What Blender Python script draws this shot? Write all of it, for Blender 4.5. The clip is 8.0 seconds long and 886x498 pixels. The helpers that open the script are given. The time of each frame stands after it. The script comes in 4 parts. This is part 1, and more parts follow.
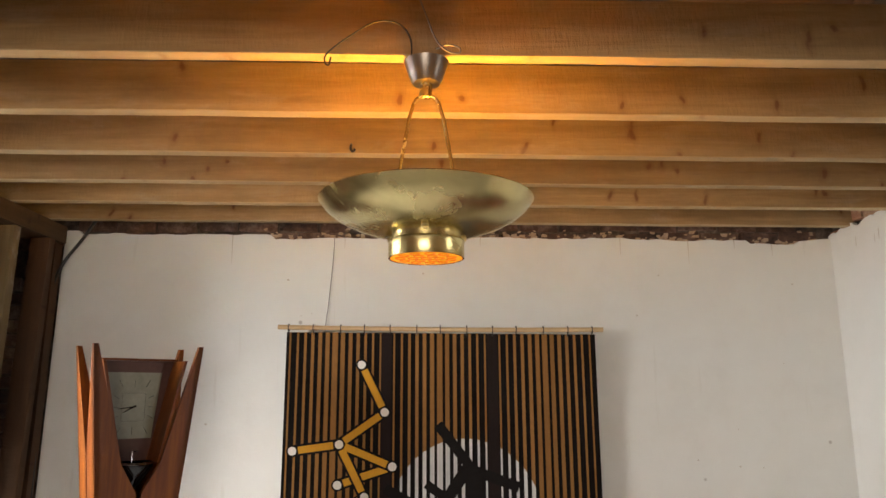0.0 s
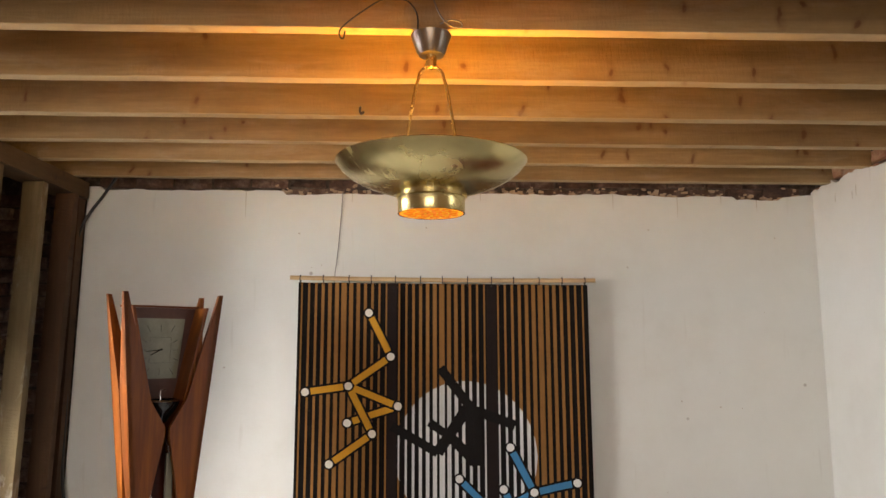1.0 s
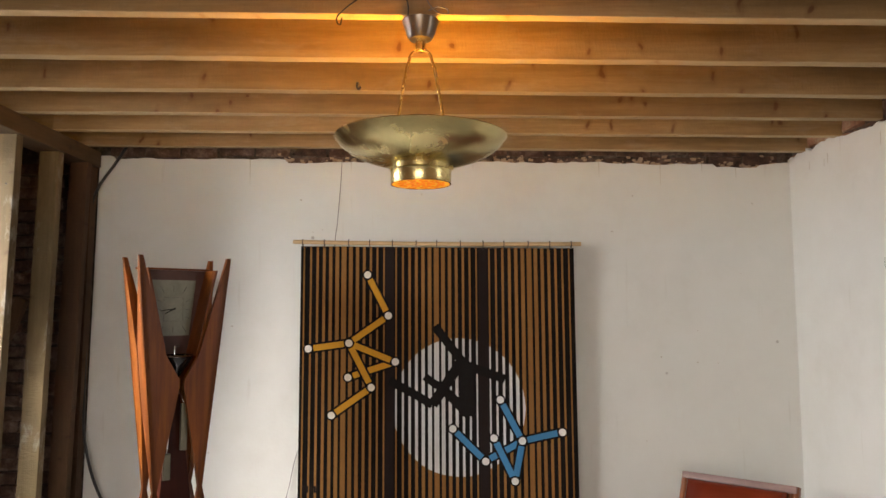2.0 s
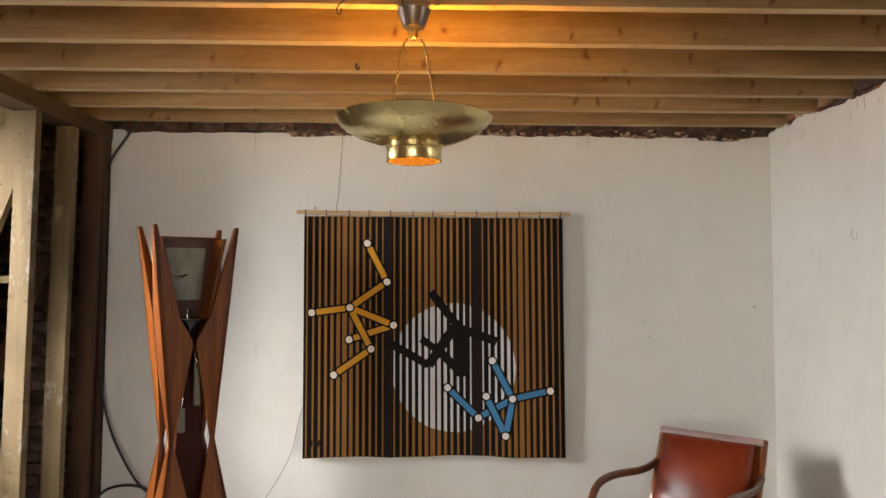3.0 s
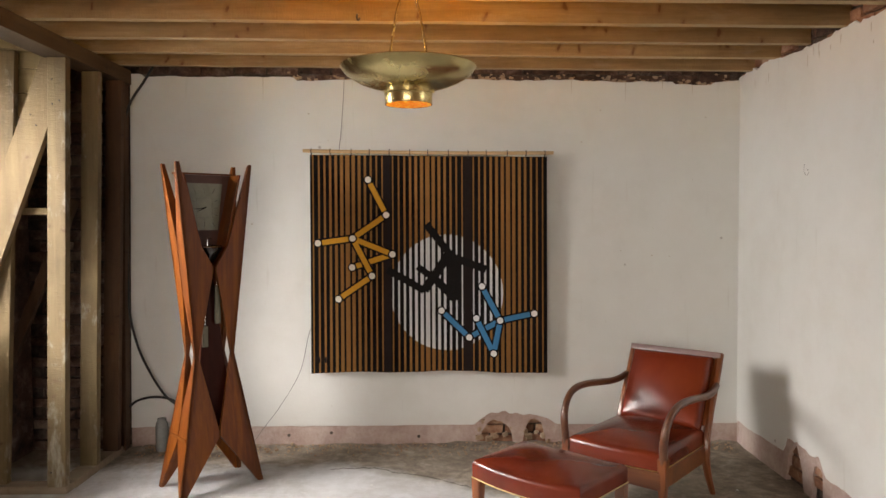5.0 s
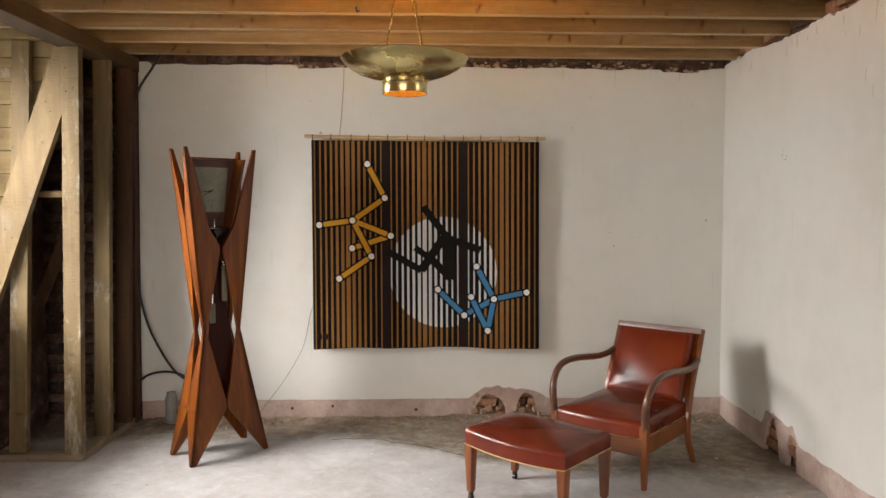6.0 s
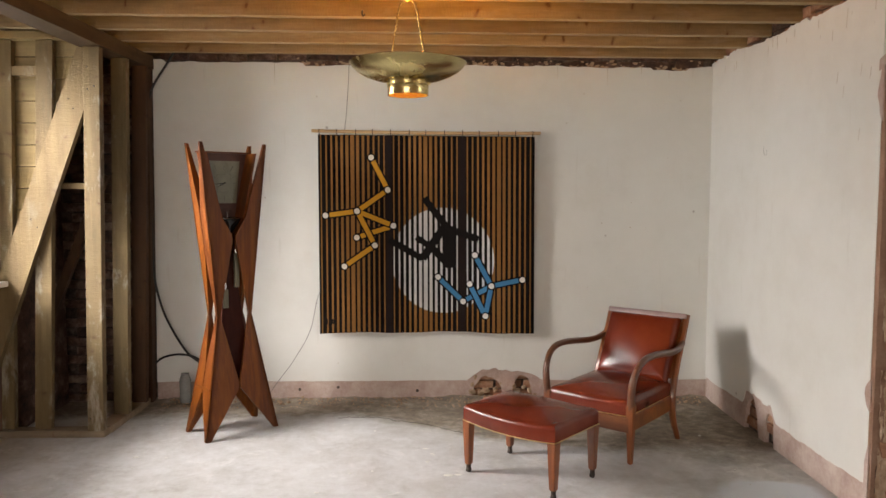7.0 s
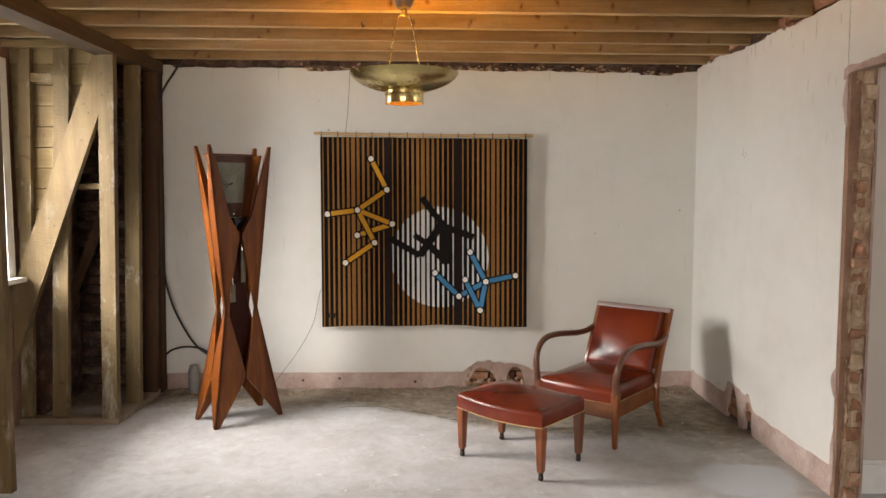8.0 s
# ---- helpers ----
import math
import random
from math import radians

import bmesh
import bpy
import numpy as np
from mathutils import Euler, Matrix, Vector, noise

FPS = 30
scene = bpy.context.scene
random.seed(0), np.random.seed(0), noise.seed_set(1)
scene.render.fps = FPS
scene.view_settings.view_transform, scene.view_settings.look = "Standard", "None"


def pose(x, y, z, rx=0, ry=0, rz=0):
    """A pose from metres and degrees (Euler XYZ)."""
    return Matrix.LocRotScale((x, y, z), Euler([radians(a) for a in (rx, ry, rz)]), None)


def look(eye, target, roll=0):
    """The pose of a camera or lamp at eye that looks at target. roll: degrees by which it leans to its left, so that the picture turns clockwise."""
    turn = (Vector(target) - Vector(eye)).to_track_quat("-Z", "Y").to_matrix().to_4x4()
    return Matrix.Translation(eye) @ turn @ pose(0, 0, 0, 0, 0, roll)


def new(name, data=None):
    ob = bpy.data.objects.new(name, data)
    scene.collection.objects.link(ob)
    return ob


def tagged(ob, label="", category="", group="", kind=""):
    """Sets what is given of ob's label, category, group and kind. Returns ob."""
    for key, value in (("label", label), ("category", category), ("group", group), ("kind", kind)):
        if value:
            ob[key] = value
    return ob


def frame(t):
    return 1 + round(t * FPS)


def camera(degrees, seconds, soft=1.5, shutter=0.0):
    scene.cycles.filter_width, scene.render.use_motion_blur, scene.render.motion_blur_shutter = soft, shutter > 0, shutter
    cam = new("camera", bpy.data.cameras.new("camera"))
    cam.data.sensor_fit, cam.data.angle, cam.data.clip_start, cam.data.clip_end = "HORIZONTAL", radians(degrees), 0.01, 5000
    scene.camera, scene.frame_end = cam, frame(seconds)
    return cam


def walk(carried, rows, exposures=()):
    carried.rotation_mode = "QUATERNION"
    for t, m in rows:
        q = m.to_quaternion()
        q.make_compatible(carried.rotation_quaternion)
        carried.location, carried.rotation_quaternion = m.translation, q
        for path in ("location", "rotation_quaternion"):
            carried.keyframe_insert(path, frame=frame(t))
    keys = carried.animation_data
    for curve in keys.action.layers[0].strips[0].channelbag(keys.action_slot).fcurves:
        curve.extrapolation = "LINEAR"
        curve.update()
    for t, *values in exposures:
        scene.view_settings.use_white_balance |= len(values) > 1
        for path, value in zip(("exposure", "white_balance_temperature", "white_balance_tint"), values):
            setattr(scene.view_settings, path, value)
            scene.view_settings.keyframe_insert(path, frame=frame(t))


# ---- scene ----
cam = camera(62.9, 8.0)
PATH = [
    (0, (-0.075, -0.108, 1.735), (-0.041, 1.853, 2.127), -0.3),
    (0.5, (-0.07, -0.224, 1.725), (-0.046, 1.751, 2.044), -0.1),
    (1, (-0.085, -0.34, 1.693), (-0.054, 1.642, 1.962), -0.2),
    (1.5, (-0.073, -0.459, 1.677), (-0.042, 1.529, 1.894), -0.3),
    (3, (-0.016, -0.824, 1.661), (0.008, 1.174, 1.743), -0.2),
    (3.5, (-0.022, -0.945, 1.638), (0.005, 1.055, 1.676), -0.2),
    (4, (-0.022, -1.057, 1.594), (0.005, 0.943, 1.598), -0.2),
    (4.5, (-0.014, -1.158, 1.609), (0.012, 0.842, 1.561), -0.2),
    (5.8, (0.05, -1.441, 1.573), (0.074, 0.556, 1.468), -0.3),
    (6, (0.038, -1.486, 1.585), (0.063, 0.511, 1.466), -0.2),
    (6.5, (0.027, -1.619, 1.607), (0.055, 0.376, 1.466), -0.2),
    (7, (0.034, -1.759, 1.604), (0.059, 0.235, 1.455), -0.1),
    (7.5, (0.039, -1.894, 1.603), (0.065, 0.1, 1.452), -0.1),
    (8, (0.069, -2.017, 1.627), (0.09, -0.024, 1.469), -0.1),
]
walk(cam, [(t, look(eye, target, roll)) for t, eye, target, roll in PATH], [(0.0, -0.04, 7000, 14), (1.5, -0.1, 7000, 14), (4.5, -0.3, 7100, 15), (6.0, -0.3, 7200, 15), (8.0, -0.25, 7200, 15)])

# ---- light ----
world = bpy.data.worlds.new("overcast")
scene.world = world
world.use_nodes = True
wn = world.node_tree
sky = wn.nodes.new("ShaderNodeTexSky")
sky.sky_type = "NISHITA"
sky.sun_disc = False
sky.sun_elevation, sky.sun_rotation = radians(28), radians(-80)
wn.links.new(sky.outputs[0], wn.nodes["Background"].inputs[0])
wn.nodes["Background"].inputs[1].default_value = 0.12

# openings of the outer walls: y0, y1, z0, z1 in the west wall; x0, x1, z0, z1 in the south wall
WINDOWS = [(1.62, 2.94, 1.05, 2.42)]
SOUTH = (-2.3, 0.6, 0.75, 2.45)


def sky_light(eye, target, width, height, watts, colour=(0.96, 0.985, 1.0)):
    """The overcast sky at a window."""
    lamp = new("sky_light", bpy.data.lights.new("sky_light", "AREA"))
    lamp.data.shape, lamp.data.size, lamp.data.size_y = "RECTANGLE", width, height
    lamp.data.energy, lamp.data.color = watts, colour
    lamp.matrix_world = look(eye, target)


sky_light((-5.0, 1.4, 2.9), (0, 1.6, 1.9), 4.2, 2.2, 1450)
# fill from behind, through an assumed south window that is never in view
sky_light((-0.85, -4.56, 1.6), (-0.85, 0, 1.2), 2.8, 1.66, 140, (1.0, 0.95, 0.88))
# lights the passage through an assumed opening out of view
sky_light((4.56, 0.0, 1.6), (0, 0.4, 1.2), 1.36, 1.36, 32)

bulb_lamp = new("bulb_light", bpy.data.lights.new("bulb_light", "POINT"))
bulb_lamp.data.energy, bulb_lamp.data.color, bulb_lamp.data.shadow_soft_size = 52, (1.0, 0.46, 0.045), 0.05
bulb_lamp.location = (-0.086, 1.70, 2.205)


# ---- materials ----
def nodes_of(name):
    m = bpy.data.materials.new(name)
    m.use_nodes = True
    t = m.node_tree
    return m, t, t.nodes["Principled BSDF"]


def ramp(t, fac, stops):
    r = t.nodes.new("ShaderNodeValToRGB")
    el = r.color_ramp.elements
    while len(el) < len(stops):
        el.new(0.5)
    for e, (p, c) in zip(el, stops):
        e.position, e.color = p, (*c, 1) if len(c) == 3 else c
    t.links.new(fac, r.inputs[0])
    return r.outputs[0]


def tex(t, vec, scale, detail=4, rough=0.55, distort=0.0):
    n = t.nodes.new("ShaderNodeTexNoise")
    n.inputs["Scale"].default_value, n.inputs["Detail"].default_value = scale, detail
    n.inputs["Roughness"].default_value, n.inputs["Distortion"].default_value = rough, distort
    t.links.new(vec, n.inputs["Vector"])
    return n.outputs["Fac"]


def mapping(t, src, scale, shift=None):
    m = t.nodes.new("ShaderNodeMapping")
    m.inputs["Scale"].default_value = scale
    t.links.new(src, m.inputs["Vector"])
    if shift is not None:
        t.links.new(shift, m.inputs["Location"])
    return m.outputs[0]


def mix(t, fac, a, b, mode="MIX"):
    n = t.nodes.new("ShaderNodeMix")
    n.data_type, n.blend_type = "RGBA", mode
    for sock, v in ((n.inputs[0], fac), (n.inputs[6], a), (n.inputs[7], b)):
        if isinstance(v, (int, float)):
            sock.default_value = v
        elif isinstance(v, tuple):
            sock.default_value = (*v, 1)
        else:
            t.links.new(v, sock)
    return n.outputs[2]


def calc(t, op, a, b=0.0, clamp=False):
    n = t.nodes.new("ShaderNodeMath")
    n.operation, n.use_clamp = op, clamp
    for sock, v in ((n.inputs[0], a), (n.inputs[1], b)):
        if isinstance(v, (int, float)):
            sock.default_value = v
        else:
            t.links.new(v, sock)
    return n.outputs[0]


def bump(t, bsdf, height, strength=0.3, dist=0.01):
    b = t.nodes.new("ShaderNodeBump")
    b.inputs["Strength"].default_value, b.inputs["Distance"].default_value = strength, dist
    t.links.new(height, b.inputs["Height"])
    t.links.new(b.outputs[0], bsdf.inputs["Normal"])


def coords(t):
    """Object coordinates, shifted by each object's own random number."""
    c = t.nodes.new("ShaderNodeTexCoord").outputs["Object"]
    info = t.nodes.new("ShaderNodeObjectInfo").outputs["Random"]
    v = t.nodes.new("ShaderNodeVectorMath")
    v.operation = "MULTIPLY"
    comb = t.nodes.new("ShaderNodeCombineXYZ")
    for i in range(3):
        t.links.new(info, comb.inputs[i])
    t.links.new(comb.outputs[0], v.inputs[0])
    v.inputs[1].default_value = (7.3, 5.1, 9.7)
    a = t.nodes.new("ShaderNodeVectorMath")
    t.links.new(c, a.inputs[0])
    t.links.new(v.outputs[0], a.inputs[1])
    return a.outputs[0], info


def wood(name, dark, mid, light, axis, rough=0.7, knots=0.6, grain=1.0, relief=0.25, coat=0.0, smear=0.0, gloss=0.5, blots=0.9):
    m, t, b = nodes_of(name)
    vec, info = coords(t)
    along = [9.0 * grain] * 3
    along["xyz".index(axis)] = 0.6 * grain
    big = [5.0 * grain] * 3
    big["xyz".index(axis)] = 0.5
    g = tex(t, mapping(t, vec, along), 3.0, 6, 0.65, 0.4)
    w = tex(t, mapping(t, vec, big), 1.0, 3, 0.5, 0.6)
    f = calc(t, "ADD", calc(t, "MULTIPLY", g, 0.45), calc(t, "MULTIPLY", w, 0.6))
    col = ramp(t, f, [(0.3, dark), (0.52, mid), (0.75, light)])
    tint = calc(t, "ADD", calc(t, "MULTIPLY", info, 0.3), 0.85)
    blot = tex(t, mapping(t, vec, [1.6 if a != axis else 0.7 for a in "xyz"]), 4.0, 7, 0.72)
    tint = calc(t, "MULTIPLY", tint, calc(t, "ADD", calc(t, "MULTIPLY", blot, blots), 1.0 - 0.5 * blots))
    hsv = t.nodes.new("ShaderNodeHueSaturation")
    t.links.new(col, hsv.inputs["Color"])
    t.links.new(tint, hsv.inputs["Value"])
    col = hsv.outputs[0]
    if knots:
        v = t.nodes.new("ShaderNodeTexVoronoi")
        v.inputs["Scale"].default_value = 1.0
        v.voronoi_dimensions = "2D"
        sep = t.nodes.new("ShaderNodeSeparateXYZ")
        t.links.new(vec, sep.inputs[0])
        rest = [s for s in "XYZ" if s != axis.upper()]
        flat = t.nodes.new("ShaderNodeCombineXYZ")
        t.links.new(calc(t, "MULTIPLY", sep.outputs[axis.upper()], 5.2), flat.inputs[0])
        t.links.new(calc(t, "MULTIPLY", calc(t, "ADD", sep.outputs[rest[0]], sep.outputs[rest[1]]), 2.6), flat.inputs[1])
        warp = t.nodes.new("ShaderNodeTexNoise")
        warp.inputs["Scale"].default_value, warp.inputs["Detail"].default_value = 8.0, 3
        t.links.new(vec, warp.inputs["Vector"])
        bent = mix(t, 0.22, flat.outputs[0], warp.outputs["Color"], "LINEAR_LIGHT")
        t.links.new(bent, v.inputs["Vector"])
        k = ramp(t, v.outputs["Distance"], [(0.02, (1, 1, 1)), (0.038, (0.8, 0.8, 0.8)), (0.055, (0.3, 0.3, 0.3)), (0.12, (0, 0, 0))])
        col = mix(t, calc(t, "MULTIPLY", k, knots), col, (dark[0] * 0.8, dark[1] * 0.4, dark[2] * 0.25))
    if smear:
        # old limewash rubbed along the face
        lime = tex(t, mapping(t, vec, [2.2 if a != axis else 0.9 for a in "xyz"]), 3.2, 6, 0.72, 0.3)
        col = mix(t, calc(t, "MULTIPLY", ramp(t, lime, [(0.55, (0, 0, 0)), (0.68, (1, 1, 1))]), smear), col, (0.50, 0.48, 0.43))
    t.links.new(col, b.inputs["Base Color"])
    b.inputs["Roughness"].default_value = rough
    b.inputs["Coat Weight"].default_value = coat
    b.inputs["Specular IOR Level"].default_value = gloss
    b.inputs["Coat Roughness"].default_value = 0.18
    fine = [11.0] * 3
    fine["xyz".index(axis)] = 48.0
    h = tex(t, mapping(t, vec, fine), 2.0, 3, 0.6)
    bump(t, b, calc(t, "ADD", h, g), relief, 0.004)
    return m


def mottled(name, c1, c2, c3, scale, rough=0.85, relief=0.3, dist=0.006, fine=40.0, metal=0.0):
    """A surface of two scales of noise between three colours."""
    m, t, b = nodes_of(name)
    vec, info = coords(t)
    a = tex(t, vec, scale, 5, 0.6, 0.3)
    f = tex(t, vec, fine, 5, 0.7)
    mixf = calc(t, "ADD", calc(t, "MULTIPLY", a, 0.7), calc(t, "MULTIPLY", f, 0.3))
    mixf = calc(t, "ADD", mixf, calc(t, "MULTIPLY", calc(t, "SUBTRACT", info, 0.5), 0.12))
    t.links.new(ramp(t, mixf, [(0.33, c1), (0.5, c2), (0.68, c3)]), b.inputs["Base Color"])
    b.inputs["Roughness"].default_value, b.inputs["Metallic"].default_value = rough, metal
    bump(t, b, calc(t, "ADD", a, f), relief, dist)
    return m


def plain(name, colour, rough=0.5, metal=0.0, wear=0.15, scale=12.0):
    m, t, b = nodes_of(name)
    vec, info = coords(t)
    f = tex(t, vec, scale, 4, 0.6)
    lo = tuple(c * (1 - wear) for c in colour)
    hi = tuple(min(1, c * (1 + wear)) for c in colour)
    t.links.new(ramp(t, f, [(0.35, lo), (0.65, hi)]), b.inputs["Base Color"])
    t.links.new(calc(t, "ADD", calc(t, "MULTIPLY", f, 0.15), rough - 0.07), b.inputs["Roughness"])
    b.inputs["Metallic"].default_value = metal
    return m


def plaster_material():
    m, t, b = nodes_of("painted_plaster")
    vec = t.nodes.new("ShaderNodeTexCoord").outputs["Object"]
    a = tex(t, vec, 0.9, 4, 0.55, 0.3)
    f = tex(t, vec, 7.0, 5, 0.65)
    col = ramp(t, calc(t, "ADD", calc(t, "MULTIPLY", a, 0.7), calc(t, "MULTIPLY", f, 0.3)), [(0.3, (0.62, 0.61, 0.565)), (0.5, (0.685, 0.685, 0.65)), (0.72, (0.725, 0.73, 0.70))])
    # thin hairline stains that run down the paint
    streak = tex(t, mapping(t, vec, (9.0, 9.0, 0.7)), 3.0, 3, 0.5)
    col = mix(t, calc(t, "MULTIPLY", ramp(t, streak, [(0.68, (0, 0, 0)), (0.76, (1, 1, 1))]), 0.16), col, (0.42, 0.38, 0.31))
    v = t.nodes.new("ShaderNodeTexVoronoi")
    v.inputs["Scale"].default_value = 2.3
    t.links.new(vec, v.inputs["Vector"])
    col = mix(t, ramp(t, v.outputs["Distance"], [(0.015, (0.7, 0.7, 0.7)), (0.03, (0, 0, 0))]), col, (0.3, 0.27, 0.23))
    t.links.new(col, b.inputs["Base Color"])
    b.inputs["Roughness"].default_value = 0.78
    bump(t, b, calc(t, "ADD", calc(t, "MULTIPLY", a, 2.0), tex(t, vec, 45.0, 3, 0.5)), 0.18, 0.004)
    return m


def concrete_material():
    m, t, b = nodes_of("worn_concrete")
    vec = t.nodes.new("ShaderNodeTexCoord").outputs["Object"]
    a = tex(t, vec, 1.3, 6, 0.65, 0.5)
    f = tex(t, vec, 14.0, 6, 0.7)
    f2 = tex(t, vec, 5.0, 6, 0.7, 1.0)
    slab = ramp(t, calc(t, "ADD", calc(t, "MULTIPLY", a, 0.6), calc(t, "MULTIPLY", f, 0.4)), [(0.32, (0.35, 0.34, 0.325)), (0.48, (0.53, 0.53, 0.53)), (0.66, (0.65, 0.66, 0.67))])
    # pale dusty scuffs
    slab = mix(t, calc(t, "MULTIPLY", ramp(t, tex(t, vec, 2.2, 8, 0.74, 0.25), [(0.46, (0, 0, 0)), (0.66, (1, 1, 1))]), 0.55), slab, (0.36, 0.34, 0.315))
    slab = mix(t, calc(t, "MULTIPLY", ramp(t, f2, [(0.58, (0, 0, 0)), (0.66, (1, 1, 1))]), 0.4), slab, (0.74, 0.735, 0.73))
    # broken, dirty screed along the back wall and by the east wall
    sep = t.nodes.new("ShaderNodeSeparateXYZ")
    t.links.new(vec, sep.inputs[0])
    bend = calc(t, "MULTIPLY", calc(t, "MULTIPLY", calc(t, "ADD", sep.outputs["X"], 0.55), 0.7, True), 0.75)
    edge = calc(t, "ADD", calc(t, "ADD", sep.outputs["Y"], bend), calc(t, "MULTIPLY", calc(t, "SUBTRACT", tex(t, vec, 1.9, 6, 0.65), 0.5), 0.55))
    dirt_back = ramp(t, calc(t, "MULTIPLY", calc(t, "SUBTRACT", edge, 3.30), 2.4, True), [(0.15, (0, 0, 0)), (0.55, (1, 1, 1))])
    rough_col = ramp(t, calc(t, "ADD", calc(t, "MULTIPLY", f2, 0.6), calc(t, "MULTIPLY", f, 0.4)), [(0.36, (0.095, 0.068, 0.044)), (0.5, (0.215, 0.17, 0.12)), (0.62, (0.37, 0.315, 0.245))])
    # brown earth trodden in between the chair and the east wall
    east = calc(t, "ADD", calc(t, "ADD", calc(t, "MULTIPLY", sep.outputs["X"], 0.8), calc(t, "MULTIPLY", sep.outputs["Y"], 0.55)), calc(t, "MULTIPLY", calc(t, "SUBTRACT", tex(t, vec, 2.2, 5, 0.65), 0.5), 0.9))
    dirt_east = ramp(t, calc(t, "MULTIPLY", calc(t, "SUBTRACT", east, 2.45), 1.6, True), [(0.1, (0, 0, 0)), (0.7, (0.42, 0.42, 0.42))])
    slab = mix(t, dirt_east, slab, rough_col)
    # smooth pale patch of levelling compound
    far = t.nodes.new("ShaderNodeVectorMath")
    far.operation = "DISTANCE"
    t.links.new(mapping(t, vec, (1.0, 1.3, 0.0)), far.inputs[0])
    far.inputs[1].default_value = (1.83, 2.52, 0.0)
    patch = ramp(t, calc(t, "ADD", far.outputs["Value"], calc(t, "MULTIPLY", tex(t, vec, 3.5, 4, 0.6), 0.3)), [(0.44, (1, 1, 1)), (0.50, (0, 0, 0))])
    slab = mix(t, patch, slab, (0.60, 0.635, 0.67))
    col = mix(t, calc(t, "MULTIPLY", dirt_back, 0.9), slab, rough_col)
    t.links.new(col, b.inputs["Base Color"])
    b.inputs["Roughness"].default_value = 0.72
    bump(t, b, calc(t, "ADD", f, calc(t, "MULTIPLY", f2, 1.5)), 0.35, 0.006)
    return m


def leather_material():
    m, t, b = nodes_of("chestnut_leather")
    vec = t.nodes.new("ShaderNodeTexCoord").outputs["Object"]
    a = tex(t, vec, 3.0, 3, 0.5)
    t.links.new(ramp(t, a, [(0.25, (0.085, 0.011, 0.005)), (0.5, (0.135, 0.019, 0.0068)), (0.8, (0.19, 0.032, 0.010))]), b.inputs["Base Color"])
    b.inputs["Roughness"].default_value = 0.24
    b.inputs["Specular IOR Level"].default_value = 0.4
    v = t.nodes.new("ShaderNodeTexVoronoi")
    v.inputs["Scale"].default_value = 260.0
    t.links.new(vec, v.inputs["Vector"])
    bump(t, b, calc(t, "ADD", calc(t, "MULTIPLY", v.outputs["Distance"], 0.15), calc(t, "MULTIPLY", tex(t, vec, 5.0, 2, 0.4), 0.5)), 0.1, 0.004)
    return m


def brass_material(name, c=(0.66, 0.54, 0.25), rough=0.25):
    m, t, b = nodes_of(name)
    vec = t.nodes.new("ShaderNodeTexCoord").outputs["Object"]
    a = tex(t, vec, 6.0, 5, 0.65, 0.8)
    t.links.new(ramp(t, a, [(0.3, tuple(x * 0.72 for x in c)), (0.6, c)]), b.inputs["Base Color"])
    t.links.new(calc(t, "ADD", calc(t, "MULTIPLY", a, 0.18), rough - 0.08), b.inputs["Roughness"])
    b.inputs["Metallic"].default_value = 1.0
    bump(t, b, tex(t, vec, 30.0, 3, 0.5), 0.04, 0.003)
    return m


def glow_material(name, colour, strength):
    m, t, b = nodes_of(name)
    b.inputs["Base Color"].default_value = (*colour, 1)
    b.inputs["Emission Color"].default_value = (*colour, 1)
    b.inputs["Emission Strength"].default_value = strength
    return m


def glass_material(name, tint=(1, 1, 1), rough=0.02, ior=1.45):
    m, t, b = nodes_of(name)
    b.inputs["Base Color"].default_value = (*tint, 1)
    b.inputs["Transmission Weight"].default_value = 1.0
    b.inputs["Roughness"].default_value, b.inputs["IOR"].default_value = rough, ior
    return m


PLASTER = plaster_material()
CONCRETE = concrete_material()
LEATHER = leather_material()
PINK = mottled("pink_undercoat_plaster", (0.30, 0.20, 0.165), (0.43, 0.315, 0.27), (0.55, 0.45, 0.40), 5.0, 0.9, 0.5, 0.008)
STAIN = mottled("faint_wall_stain", (0.45, 0.41, 0.35), (0.52, 0.48, 0.42), (0.58, 0.54, 0.48), 9.0, 0.85, 0.2)
RENDER_COAT = mottled("brown_backing_coat", (0.20, 0.11, 0.07), (0.28, 0.165, 0.11), (0.36, 0.24, 0.17), 4.0, 0.9, 0.3)
BRICK = mottled("old_red_brick", (0.17, 0.075, 0.045), (0.31, 0.155, 0.09), (0.44, 0.30, 0.20), 9.0, 0.92, 0.6, 0.012)
# dark brick tone; it also carries the shade of the recess behind the studs
DARK_BRICK = mottled("dark_old_brick", (0.03, 0.018, 0.014), (0.10, 0.055, 0.04), (0.26, 0.19, 0.15), 8.0, 0.95, 0.7, 0.015)
MORTAR = mottled("lime_mortar", (0.28, 0.18, 0.115), (0.43, 0.305, 0.205), (0.54, 0.43, 0.32), 12.0, 0.95, 0.7, 0.012)
DARK_MORTAR = mottled("sooty_mortar", (0.02, 0.014, 0.011), (0.07, 0.05, 0.04), (0.2, 0.16, 0.13), 14.0, 0.95, 0.7, 0.012)
JOIST = wood("rough_sawn_pine", (0.13, 0.075, 0.026), (0.245, 0.155, 0.064), (0.37, 0.26, 0.135), "x", 0.75, 0.8, 1.0, 0.8, 0.0, 0.12)
BOUNCE_EDGE = wood("sawn_edge_with_bounce", (0.24, 0.17, 0.085), (0.35, 0.265, 0.145), (0.46, 0.37, 0.225), "x", 0.8, 0.35, 0.8, 0.3)
STUD = wood("pale_sawn_softwood", (0.07, 0.045, 0.016), (0.13, 0.089, 0.037), (0.215, 0.155, 0.075), "z", 0.8, 0.6, 0.9, 0.5, 0.0, 0.4)
